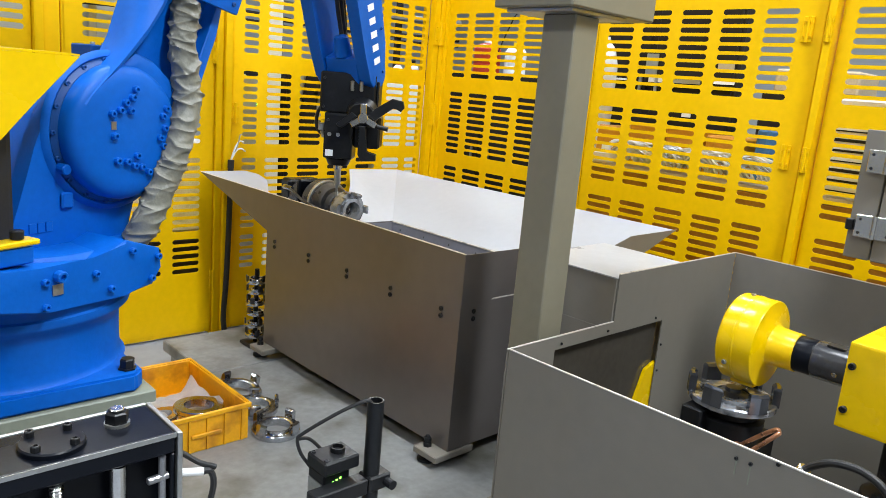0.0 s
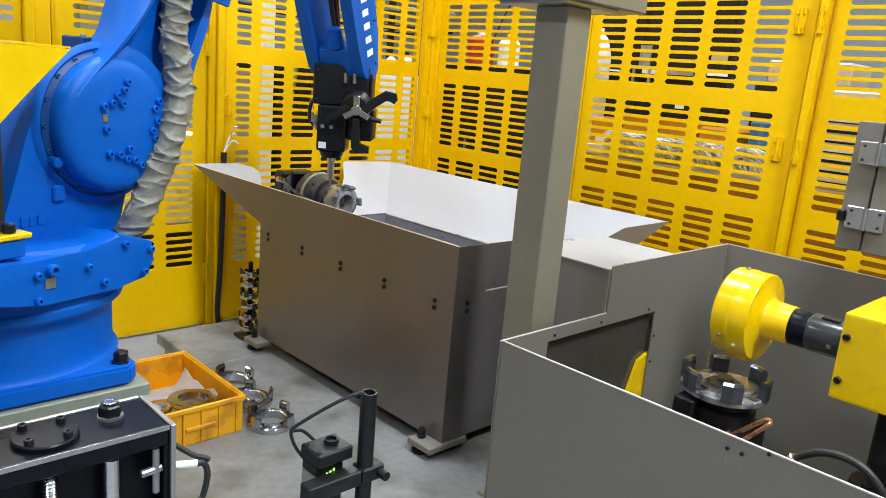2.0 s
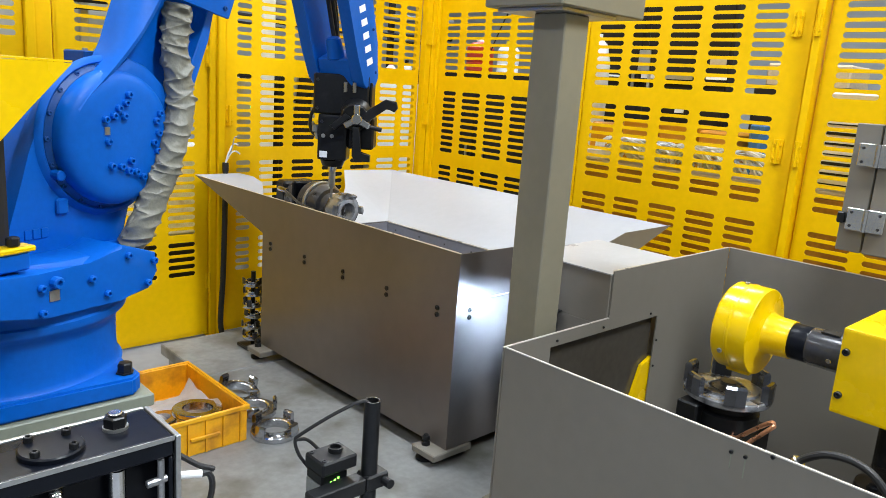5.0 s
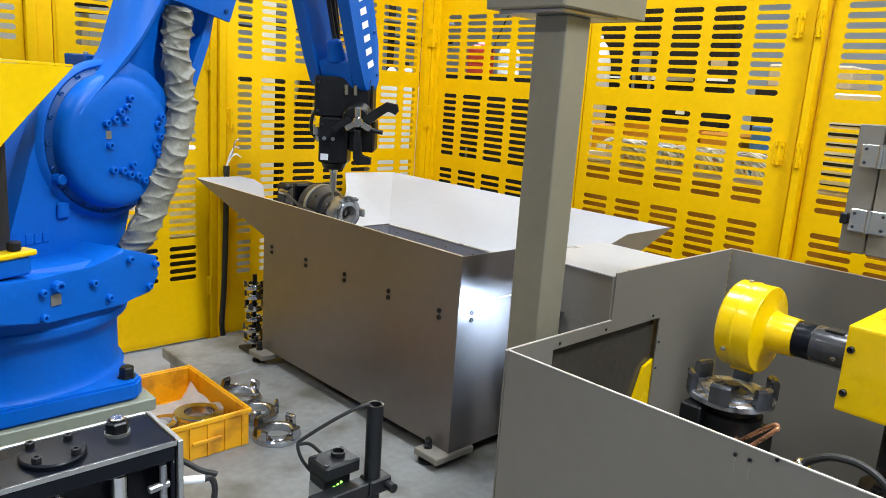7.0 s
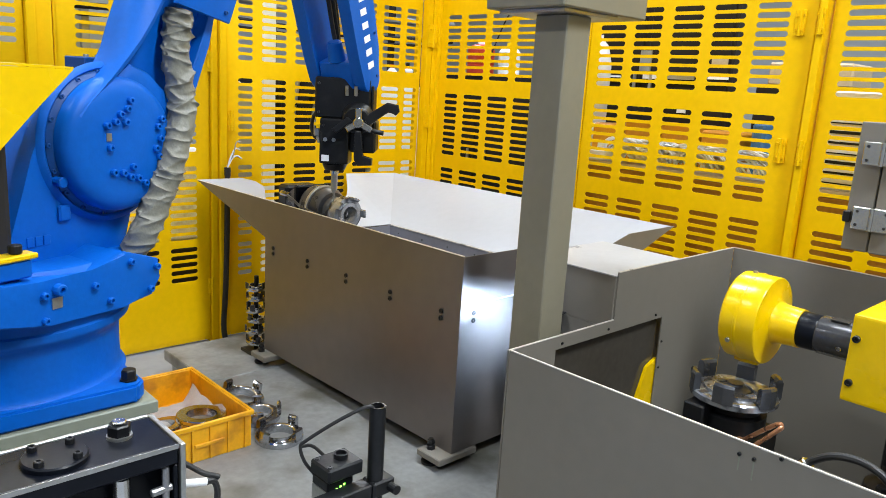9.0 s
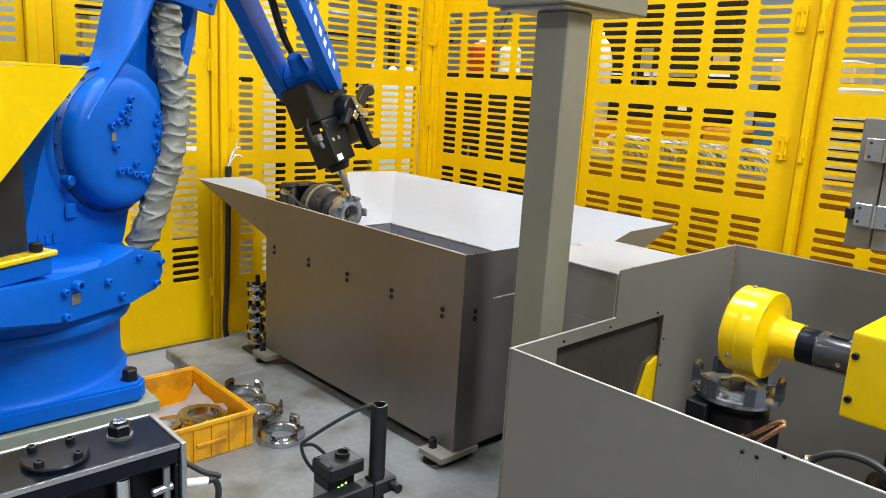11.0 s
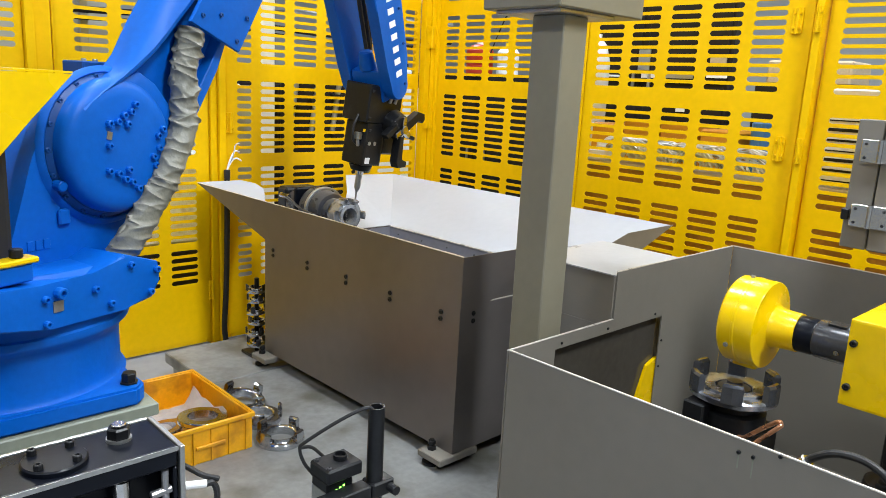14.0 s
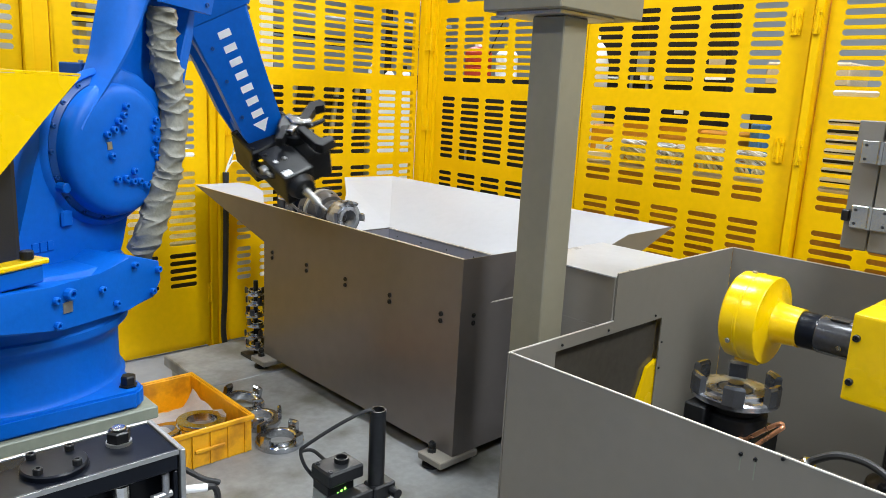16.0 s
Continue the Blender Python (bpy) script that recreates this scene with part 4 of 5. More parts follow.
def add_base():
    bm = bmesh.new()
    pts = [(0.215, -0.25), (0.19, -0.28), (-0.24, -0.28), (-0.3, -0.24), (-0.3, 0.3), (0.19, 0.3), (0.215, 0.26)]
    a = [bm.verts.new((x, y, 0.002)) for x, y in pts]
    b = [bm.verts.new((x, y, 0.045)) for x, y in pts]
    bm.faces.new(a)
    bm.faces.new(b)
    for i in range(len(pts)):
        j = (i + 1) % len(pts)
        bm.faces.new((a[i], a[j], b[j], b[i]))
    bmesh.ops.bevel(bm, geom=list(bm.edges), offset=0.006, segments=2, affect="EDGES")
    base = part("base", bm, BLUE, robot, "blue cast robot base", True)
    part("base_casting", revolve([(0.266, 0.04), (0.258, 0.048), (0.254, 0.06), (0.253, 0.08), (0.253, 0.145), (0.256, 0.158), (0.264, 0.17), (0.276, 0.181), (0.278, 0.186), (0.278, 0.2), (0.273, 0.204), (0.271, 0.235), (0, 0.235)], (-0.02, -0.005, 0), (-0.02, -0.005, 1), 64), BLUE, base, "", True)
    for x, y in ((0.183, -0.24), (0.12, 0.25), (-0.22, -0.24)):
        bm = add_hex(bmesh.new(), (x, y, 0.046), 0.021, 0.004)
        add_hex(bm, (x, y, 0.05), 0.017, 0.022)
        part("anchor_bolt", bm, BLACK, base, "black anchor bolt")


add_base()


def add_column():
    """The turning column; its own x is the arm's forward way, -y its bolted side."""
    e = new("turning_column")
    e.parent = robot
    e["label"] = "blue cast turning column with bolted front plate"
    me = prism([(-0.3, 0.34), (-0.13, 0.325), (0.0, 0.318), (0.085, 0.352), (0.185, 0.318), (0.19, 0.27), (0.163, 0.232), (0.08, 0.222), (-0.11, 0.228), (-0.3, 0.262)], -0.285, 0.2, 0.008)
    part("skirt", me, BLUE, e, "", True)
    bm = revolve([(0, 0.2355), (0.265, 0.2355), (0.272, 0.3), (0.25, 0.33), (0, 0.34)], seg=48)
    part("turn_ring", bm, BLUE, e, "", True)
    for x, z, r in ((-0.122, 0.295, 0.008), (-0.09, 0.302, 0.013), (-0.122, 0.242, 0.008), (0.0, 0.29, 0.008), (0.04, 0.248, 0.008), (0.1, 0.325, 0.008), (0.175, 0.3, 0.008), (0.155, 0.25, 0.008)):
        part("plate_screw", bolt((x, -0.286, z), (0, -1, 0), r, r * 1.3), BLUE, e)
    part("name_plate", box(-0.104, -0.08, -0.2875, -0.2855, 0.262, 0.285), DULL_STEEL, e)
    # side cheek that carries the arm's joint
    cheek = prism([(-0.135, 0.3), (-0.11, 0.358), (-0.096, 0.391), (-0.06, 0.495), (-0.041, 0.554), (-0.013, 0.619), (0.018, 0.684), (0.046, 0.718), (0.08, 0.74), (0.14, 0.747), (0.2, 0.7), (0.25, 0.6), (0.25, 0.5), (0.21, 0.42), (0.19, 0.35), (0.2, 0.3)], -0.16, -0.115, 0.012)
    part("joint_cheek", cheek, BLUE, e, "", True)
    part("joint_core", prism([(0.0, 0.3), (0.06, 0.6), (0.14, 0.7), (0.2, 0.68), (0.24, 0.58), (0.2, 0.3)], -0.114, 0.1, 0.01), BLUE, e, "", True)
    part("joint_seal", revolve([(0, 0), (0.167, 0), (0.167, 0.008), (0.157, 0.0175), (0, 0.0175)], (0.157, -0.16, 0.583), (0.157, -1, 0.583), 56), BLUE_DARK, e, "dark blue joint seal ring", True)
    part("joint_collar", revolve([(0.168, 0.0), (0.168, 0.008), (0.172, 0.011), (0.178, 0.008), (0.185, 0.0)], (0.157, -0.16, 0.583), (0.157, -1, 0.583), 64), BLUE, e, "", True)
    for k in range(9):
        a = radians(100 + 20 * k)
        part("ring_bolt", bolt((0.157 + 0.163 * math.cos(a), -0.169, 0.583 + 0.163 * math.sin(a)), (0, -1, 0), 0.006, 0.006), BLUE_DARK, e)
    part("stop_bolt", rod((0.012, -0.16, 0.506), (0.012, -0.192, 0.504), 0.012, seg=12, chamfer=0.002), BLUE, e)
    part("small_boss", box(0.015, 0.045, -0.17, -0.16, 0.413, 0.45, 0.004), BLUE, e)
    for k, (a, b) in enumerate(((0, 0.016), (0.02, 0.036), (0.04, 0.056))):
        part("cast_mark", box(-0.062 + a, -0.062 + b, -0.1635, -0.1595, 0.366, 0.388, 0.001), BLUE, e)
    part("lug", box(0.155, 0.225, -0.1, -0.03, 0.7, 0.777, 0.003), BLUE_DARK, e)
    for lx in (0.175, 0.207):
        part("lug_screw", bolt((lx, -0.08, 0.777), (0, 0, 1), 0.006, 0.006), DULL_STEEL, e)
    # black motor with a yellow guard at the rear
    part("motor", rod((-0.22, -0.14, 0.5), (-0.22, 0.1, 0.5), 0.11, seg=32, chamfer=0.01), RUBBER, e, "black drive motor", True)
    part("motor_cover", box(-0.4, -0.12, -0.2, 0.05, 0.33, 0.62, 0.012, seg=2), RUBBER, e)
    part("yellow_guard", quad_sheet([(-0.42, -0.285, 0.385), (-0.194, -0.285, 0.594), (-0.134, -0.285, 0.652), (-0.03, -0.285, 0.747), (-0.42, -0.285, 0.747)], 0.004), YELLOW_GLOSS, e, "bright yellow bent guard sheet")
    part("yellow_guard_top", quad_sheet([(-0.42, -0.289, 0.748), (-0.03, -0.289, 0.748), (-0.06, -0.02, 0.75), (-0.42, -0.02, 0.75)], 0.004), YELLOW_GLOSS, e)
    st = part("stop_lever", box(-0.34, -0.118, -0.275, -0.235, 0.372, 0.384, 0.003), YELLOW_GLOSS, e, "yellow stop lever")
    part("lever_bolt", rod((-0.155, -0.255, 0.385), (-0.155, -0.255, 0.403), 0.013, seg=14, chamfer=0.002), BLACK, st)
    part("lever_block", box(-0.3, -0.13, -0.27, -0.2, 0.335, 0.371, 0.003), BLUE, e)
    return e


column_part = add_column()


def add_lower_arm():
    """Its origin is the joint; x forward, z up as it stands at rest."""
    e = new("lower_arm")
    e.parent = robot
    e["label"] = "blue cast lower arm with a round bolted joint hub"
    part("joint_hub", revolve([(0.156, 0.0), (0.156, 0.018), (0.152, 0.029), (0.144, 0.037), (0.132, 0.0425), (0.115, 0.0445), (0, 0.0445)], (0.054, -0.178, -0.018), (0.054, -1, -0.018), 72), BLUE, e, "round blue joint hub", True)
    # arm: a raised rim round a recessed web
    part("arm_core", prism([(0.25, 0.14), (0.33, 0.32), (0.52, 0.78), (0.57, 0.75), (0.39, 0.349), (0.36, 0.227), (0.3, 0.105), (0.2, 0.0)], -0.139, 0.06, 0.008), BLUE, e, "", True)
    part("arm_web", prism([(0.05, 0.12), (0.122, 0.3), (0.36, 0.8), (0.55, 0.75), (0.387, 0.349), (0.357, 0.227), (0.3, 0.105), (0.2, -0.05), (0.1, -0.1)], -0.164, -0.14, 0.004), BLUE, e, "", True)
    # the slanting flank runs out of the hub and widens up the arm; a rounded groove wall drops to the web
    outer = [(-0.078, 0.07), (-0.035, 0.109), (0.012, 0.134), (0.045, 0.158), (0.07, 0.2), (0.088, 0.248), (0.103, 0.285), (0.128, 0.34), (0.21, 0.51), (0.306, 0.7)]
    inner = [(-0.064, 0.045), (-0.047, 0.068), (-0.018, 0.096), (0.027, 0.138), (0.066, 0.178), (0.109, 0.225), (0.144, 0.272), (0.171, 0.313), (0.26, 0.44), (0.36, 0.62)]
    bm = bmesh.new()
    lines = []
    for k, ((ox, oz), (ix, iz)) in enumerate(zip(outer, inner)):
        mx, mz = (ox + ix) / 2, (oz + iz) / 2
        f = min(1.0, k / 4)
        lines.append([bm.verts.new(p) for p in ((ox, -0.13, oz), (ox, -0.168, oz), (ox * 0.8 + ix * 0.2, -0.192, oz * 0.8 + iz * 0.2), (mx, -0.21, mz), (ix, -0.2215, iz), (ix + 0.008 * f, -0.218, iz - 0.006 * f), (ix + 0.02 * f, -0.195, iz - 0.016 * f), (ix + 0.028 * f, -0.158, iz - 0.022 * f))])
    for a, b in zip(lines, lines[1:]):
        for i in range(len(a) - 1):
            bm.faces.new((a[i], a[i + 1], b[i + 1], b[i]))
    part("arm_flank", bm, BLUE, e, "", True)
    part("face_blend", prism([(0.0, 0.08), (0.05, 0.145), (0.09, 0.17), (0.15, 0.15), (0.2, 0.11), (0.225, 0.03), (0.2, -0.05), (0.1, -0.1)], -0.206, -0.14, 0.03, 4), BLUE, e, "", True)
    part("arm_edge", prism([(0.285, 0.07), (0.3, 0.105), (0.357, 0.227), (0.389, 0.35), (0.365, 0.345), (0.33, 0.24), (0.265, 0.11)], -0.2, -0.128, 0.006), BLUE, e, "", True)
    part("cover_plate", prism([(0.2, 0.315), (0.388, 0.285), (0.52, 0.58), (0.36, 0.66)], -0.24, -0.2265, 0.004), BLUE, e, "bolted cover plate", True)
    for x, z in ((0.235, 0.34), (0.37, 0.31), (0.3, 0.36), (0.4, 0.38)):
        part("cover_screw", bolt((x, -0.2405, z), (0, -1, 0), 0.006, 0.006), BLUE_DARK, e)
    for x, z in ((-0.001, 0.027), (0.022, 0.035), (0.037, 0.052), (0.057, 0.064), (0.066, 0.083), (0.051, 0.034), (0.006, -0.023), (0.013, -0.079), (0.04, -0.082), (0.061, -0.093), (0.083, -0.097), (0.069, -0.07), (0.103, -0.11)):
        part("hub_bolt", bolt((x, -0.2225, z), (0, -1, 0), 0.0085, 0.011), BLUE, e)
    for x, z in ((0.155, -0.007), (0.148, 0.022), (0.16, 0.04), (0.14, -0.03), (0.15, -0.05)):
        part("hub_bolt", bolt((x, -0.2185, z), (0, -1, 0), 0.0085, 0.013), BLUE, e)
    part("hub_tag", box(-0.002, 0.012, -0.2245, -0.2225, -0.008, 0.01), DULL_STEEL, e)
    part("hub_dimple", revolve([(0.0, 0.0), (0.019, 0.0), (0.022, -0.003), (0.023, -0.012), (0, -0.012)], (-0.046, -0.2195, 0.042), (-0.055, -1.2, 0.06), 28), BLUE, e, "", True)
    part("hub_dimple", revolve([(0.0, 0.0), (0.024, 0.0), (0.027, -0.003), (0.028, -0.012), (0, -0.012)], (0.037, -0.215, -0.137), (0.037, -1.2, -0.19), 28), BLUE, e, "", True)
    # elbow block beyond the picture's top
    part("elbow_housing", rod((0.5, -0.2, 0.9), (0.5, 0.16, 0.9), 0.16, seg=40, chamfer=0.015), BLUE, e, "", True)
    return e


lower_part = add_lower_arm()


def add_conduit():
    """The cloth-sheathed cable hose, built in rigid rings that follow the arm."""
    e = new("cable_hose")
    e.parent = robot
    e["label"] = "wrinkled grey fabric cable hose"

    def wob(s):
        return 0.0345 + 0.0016 * noise.noise((s * 26, 2.1, 0))
    bm = tube([(0.245, -0.2, 0.3), (0.234, -0.205, 0.24), (0.226, -0.21, 0.19), (0.23, -0.22, 0.1), (0.222, -0.23, 0.04), (0.194, -0.235, -0.03), (0.165, -0.235, -0.1), (0.14, -0.23, -0.15), (0.095, -0.22, -0.24), (0.08, -0.2, -0.28)], wob, 64, 34)
    bm.normal_update()
    rest = [(v, v.normal.copy()) for v in bm.verts]
    for v, d in rest:
        c = v.co.copy()
        around = math.atan2(d.y, d.x)
        bend = 0.55 * noise.noise(Vector((c.x * 9, c.y * 9, c.z * 13)))
        fold = 0.0
        for lean, pitch, seed in ((0.42, 0.043, 0.0), (-0.5, 0.052, 4.0), (0.1, 0.031, 9.0)):
            u = (c.z + 0.034 * lean * around) / pitch + bend + 0.7 * noise.noise(Vector((c.x * 16 + seed, c.y * 16, c.z * 22)))
            ridge = 1 - abs(2 * (u - math.floor(u)) - 1)
            mask = max(0.0, 0.5 + 1.3 * noise.noise(Vector((seed + c.x * 20, c.y * 20, c.z * 17))))
            fold += mask * ridge ** 3
        v.co = c + d * (0.0068 * fold - 0.0032)
    part("sheath", bm, FABRIC, e, "", True)
    return e


hose_part = add_conduit()


def add_forearm():
    """Origin at the wrist; z towards the elbow, -y the lettered side."""
    e = new("forearm")
    e.parent = robot
    e["label"] = "blue forked forearm with white lettering bars"
    outline = [(0.062 * math.cos(radians(q)), 0.004 + 0.062 * math.sin(radians(q))) for q in range(188, 353, 14)] + [(0.078, 0.1), (0.085, 0.32), (0.11, 0.55), (-0.11, 0.55), (-0.085, 0.32), (-0.075, 0.1)]
    part("fork_plate", prism(outline, -0.125, -0.075, 0.012), BLUE, e, "blue fork plate with white lettering bars", True)
    part("fork_plate", prism(outline, 0.075, 0.125, 0.012), BLUE, e, "", True)
    part("arm_body", box(-0.12, 0.12, -0.13, 0.13, 0.5, 0.95, 0.02, seg=3), BLUE, e, "", True)
    part("elbow_block", box(-0.42, 0.12, -0.12, 0.12, 0.86, 1.06, 0.03, seg=3), BLUE, e, "", True)
    part("wrist_housing", box(-0.06, 0.06, -0.073, 0.073, -0.06, 0.075, 0.014, seg=3), BLUE, e, "", True)
    part("wrist_boss", rod((-0.035, 0, 0.07), (-0.035, 0, 0.15), 0.035, 0.028, seg=20, chamfer=0.006), BLUE, e, "", True)
    for zz in (0.0, 0.16, 0.3, 0.42):
        for yy in (-0.127, 0.127):
            part("plate_screw", bolt((0.055 if zz else 0.03, yy, zz), (0, -1 if yy < 0 else 1, 0), 0.006, 0.005), BLUE_DARK, e)
    for k, dx in enumerate((-0.015, 0.012, 0.03)):
        part("cable", tube([(dx, -0.02 + 0.02 * k, 0.56), (dx - 0.02, -0.01, 0.4), (dx + 0.015, 0.02, 0.22), (dx - 0.01, 0.0 + 0.01 * k, 0.07)], 0.009 if k < 2 else 0.005, 8, 8), RUBBER, e, "", True)
    # lettering as seven plain bars and a plain mark
    for k in range(7):
        for z0, y0, y1 in ((0.135, 0.1252, 0.1265), (0.04, -0.1265, -0.1252)):
            part("letter_bar", box(-0.021, 0.021, y0, y1, z0 + k * 0.05, z0 + 0.024 + k * 0.05), LETTER, e, "plain white lettering bar")
    part("logo_mark", prism([(-0.03, 0.115), (0.03, 0.115), (0.0, 0.072)], 0.1252, 0.1265), LETTER, e, "plain white mark")
    part("logo_mark", prism([(-0.03, 0.445), (0.03, 0.445), (0.0, 0.402)], -0.1265, -0.1252), LETTER, e, "plain white mark")
    return e


forearm_part = add_forearm()


def add_tool():
    """Origin at the wrist; -z down to the probe, x to the gripper side, -y the near side."""
    e = new("tool_head")
    e.parent = robot
    e["label"] = "black gripper and deburring spindle head"
    part("mount_plate", box(-0.105, 0.11, -0.07, 0.07, -0.16, -0.005, 0.006), BLACK, e, "black mounting block")
    part("spindle_body", box(-0.085, 0.03, -0.065, 0.055, -0.34, -0.161, 0.01, seg=2), BLACK, e)
    part("spindle_cap", rod((-0.03, -0.01, -0.34), (-0.03, -0.01, -0.368), 0.05, 0.042, seg=28, chamfer=0.004), BLACK, e, "", True)
    part("collet", rod((-0.03, -0.01, -0.368), (-0.03, -0.01, -0.385), 0.018, seg=20), CHROME, e, "", True)
    part("probe", revolve([(0, 0), (0.0135, 0), (0.0135, 0.07), (0.008, 0.085), (0.0045, 0.09), (0.004, 0.125), (0, 0.128)], (-0.03, -0.01, -0.372), (-0.03, -0.01, -2), 20), DULL_STEEL, e, "bright steel deburring tool", True)
    part("hose_loop", tube([(-0.09, -0.02, -0.12), (-0.12, -0.02, -0.17), (-0.118, -0.02, -0.23), (-0.08, -0.02, -0.26)], 0.007, 8, 8), RUBBER, e, "", True)
    # three-jaw gripper on the front, facing the near side
    part("gripper_body", rod((0.065, -0.06, -0.15), (0.065, -0.115, -0.165), 0.062, 0.055, seg=32, chamfer=0.006), BLACK, e, "", True)
    part("gripper_block", box(0.031, 0.135, -0.06, 0.06, -0.29, -0.161, 0.008), BLACK, e)
    c = Vector((0.075, -0.12, -0.17))
    for k, a in enumerate((92, 212, 332)):
        d = Vector((math.cos(radians(a)), 0, math.sin(radians(a))))
        w = Vector((-d.z, 0, d.x))
        m = Matrix(((d.x, 0, w.x, c.x), (0, 1, 0, c.y), (d.z, 0, w.z, c.z), (0, 0, 0, 1)))
        part("jaw_slide", box(0.0, 0.055, -0.012, 0.008, -0.012, 0.012, 0.003, m=m), CHROME, e, "bright jaw slide")
    part("hub_cap", rod((c.x, c.y - 0.006, c.z), (c.x, c.y - 0.02, c.z), 0.02, seg=20, chamfer=0.003), CHROME, e)
    part("finger", prism([(0.09, -0.16), (0.12, -0.175), (0.185, -0.12), (0.215, -0.135), (0.228, -0.12), (0.222, -0.095), (0.18, -0.088), (0.11, -0.135)], -0.12, -0.085, 0.004), BLACK, e, "black hooked finger")
    part("finger", prism([(0.06, -0.2), (0.085, -0.2), (0.09, -0.3), (0.13, -0.305), (0.13, -0.33), (0.075, -0.335), (0.06, -0.31)], -0.13, -0.09, 0.004), BLACK, e, "black hooked finger")
    part("finger", prism([(0.03, -0.15), (0.05, -0.165), (-0.01, -0.215), (-0.03, -0.2)], -0.125, -0.09, 0.004), BLACK, e, "black finger")
    part("pin", rod((0.11, -0.11, -0.195), (0.17, -0.115, -0.205), 0.009, seg=12), BLACK, e)
    for sx in (0.02, 0.055):
        part("air_fitting", rod((sx, -0.075, -0.07), (sx, -0.085, -0.035), 0.007, seg=10), DULL_STEEL, e)
    for k in range(6):
        q = radians(30 + 60 * k)
        part("gripper_screw", bolt((0.065 + 0.047 * math.cos(q), -0.113, -0.163 + 0.047 * math.sin(q)), (0, -1, -0.2), 0.006, 0.006), DULL_STEEL, e)
    for sx, sz in ((-0.09, -0.03), (-0.09, -0.14), (0.095, -0.03), (-0.07, -0.19), (0.015, -0.19)):
        part("block_screw", bolt((sx, -0.0705 if sz > -0.15 else -0.0655, sz), (0, -1, 0), 0.006, 0.005), DARK_STEEL, e)
    for sx in (-0.062, -0.028):
        part("sight_glass", rod((sx, -0.0655, -0.245), (sx, -0.0685, -0.245), 0.008, seg=16), DULL_STEEL, e, "round steel plug")
    part("air_valve", box(-0.112, -0.086, -0.045, -0.015, -0.235, -0.205, 0.004), DULL_STEEL, e, "small steel air valve")
    part("air_valve", rod((-0.098, -0.03, -0.235), (-0.09, -0.03, -0.262), 0.008, seg=12, chamfer=0.002), DULL_STEEL, e)
    part("side_plate", box(0.112, 0.122, -0.06, 0.06, -0.15, -0.03, 0.003), BLACK, e)
    part("adapter_ring", revolve([(0, 0), (0.055, 0), (0.057, 0.003), (0.057, 0.012), (0.05, 0.016), (0, 0.016)], (0.065, -0.055, -0.15), (0.065, -1.0, -0.4), 32), DARK_STEEL, e, "", True)
    part("yellow_tag", box(-0.1, -0.084, -0.055, -0.054, -0.2, -0.188), YELLOW_GLOSS, e)
    part("pale_tag", box(-0.075, -0.045, -0.0665, -0.0655, -0.33, -0.305), LETTER, e)
    return e


tool_part = add_tool()

# ---- things seen through the fence ----
def rack_box(name, label, cat, x0, x1, y0, y1, z0, z1, m, bevel=0.01, group=""):
    th = thing(name, (x0 + x1) / 2, (y0 + y1) / 2, z0, label, cat, group)
    w, d, h = (x1 - x0) / 2, (y1 - y0) / 2, z1 - z0
    part("body", box(-w, w, -d, d, 0, h, bevel), m, th)
    if "cabinet" in name:
        for k in (-0.5, 0.5):
            part("door", box(-w - 0.012, -w - 0.001, d * k - d * 0.46, d * k + d * 0.46, 0.1, h - 0.08, 0.004), m, th)
            part("door_handle", box(-w - 0.03, -w - 0.0125, d * k * 0.2 - 0.01, d * k * 0.2 + 0.01, h * 0.5, h * 0.5 + 0.14, 0.003), DULL_STEEL, th)
    return th


def storage_rack():
    """A low bench with a shelf just behind the long fence."""
    th = thing("storage_bench", 3.85, 2.35, -0.14, "long brown-topped storage bench behind the fence", "bench")
    part("bench_top", box(-0.3, 0.35, -1.75, 0.5, 0.965, 0.995, 0.004), TAN, th)
    part("front_board", box(-0.3, -0.285, -1.75, 0.5, 0.0, 0.964, 0.003), BROWN, th, "orange-brown front board")
    for yy in (-1.7, 0.45):
        part("leg", box(-0.26, 0.3, yy - 0.03, yy + 0.03, 0.0, 0.964), DARK_MACHINE, th)


storage_rack()
m = rack_box("dark_machine_cabinet", "tall dark brown machine cabinet behind the fence", "machine", 4.25, 4.36, 2.09, 3.25, -0.14, 2.6, DARK_MACHINE)
part("window_strip", box(-0.075, -0.0675, -0.05, 0.033, 1.527, 1.654), DULL_STEEL, m)
for a, b, z0, z1, pm in ((0.166, 0.346, 1.482, 1.494, WHITE), (-0.105, 0.001, 1.48, 1.508, PAPER), (-0.355, -0.172, 1.482, 1.506, DULL_STEEL), (-0.57, -0.442, 1.49, 1.512, WHITE), (-0.324, -0.266, 1.282, 1.312, WHITE), (-0.555, -0.455, 1.57, 1.61, TAN)):
    part("label_plate", box(-0.075, -0.0675, a, b, z0, z1), pm, m, "pale label plate")
part("shelf_edge", box(-0.09, -0.0675, -0.57, 0.55, 1.462, 1.474), DULL_STEEL, m, "thin grey shelf edge")
rack_box("dark_machine_cabinet", "dark brown machine base behind the fence", "machine", 4.4, 5.2, 3.3, 5.2, -0.14, 1.33, DARK_MACHINE)
rack_box("dark_machine_cabinet", "dark low machine housing behind the fence", "machine", 4.3, 4.9, 1.3, 1.96, -0.14, 1.33, DARK_MACHINE)
for k, (y, h) in enumerate(((1.86, 0.11), (2.1, 0.13), (2.34, 0.13), (2.56, 0.1))):
    rack_box("orange_bin", "orange plastic storage bin on the bench", "bin", 3.74, 4.0, y - 0.105, y + 0.105, 0.855, 0.96 + h, ORANGE_BOX, 0.012, "orange storage bins")
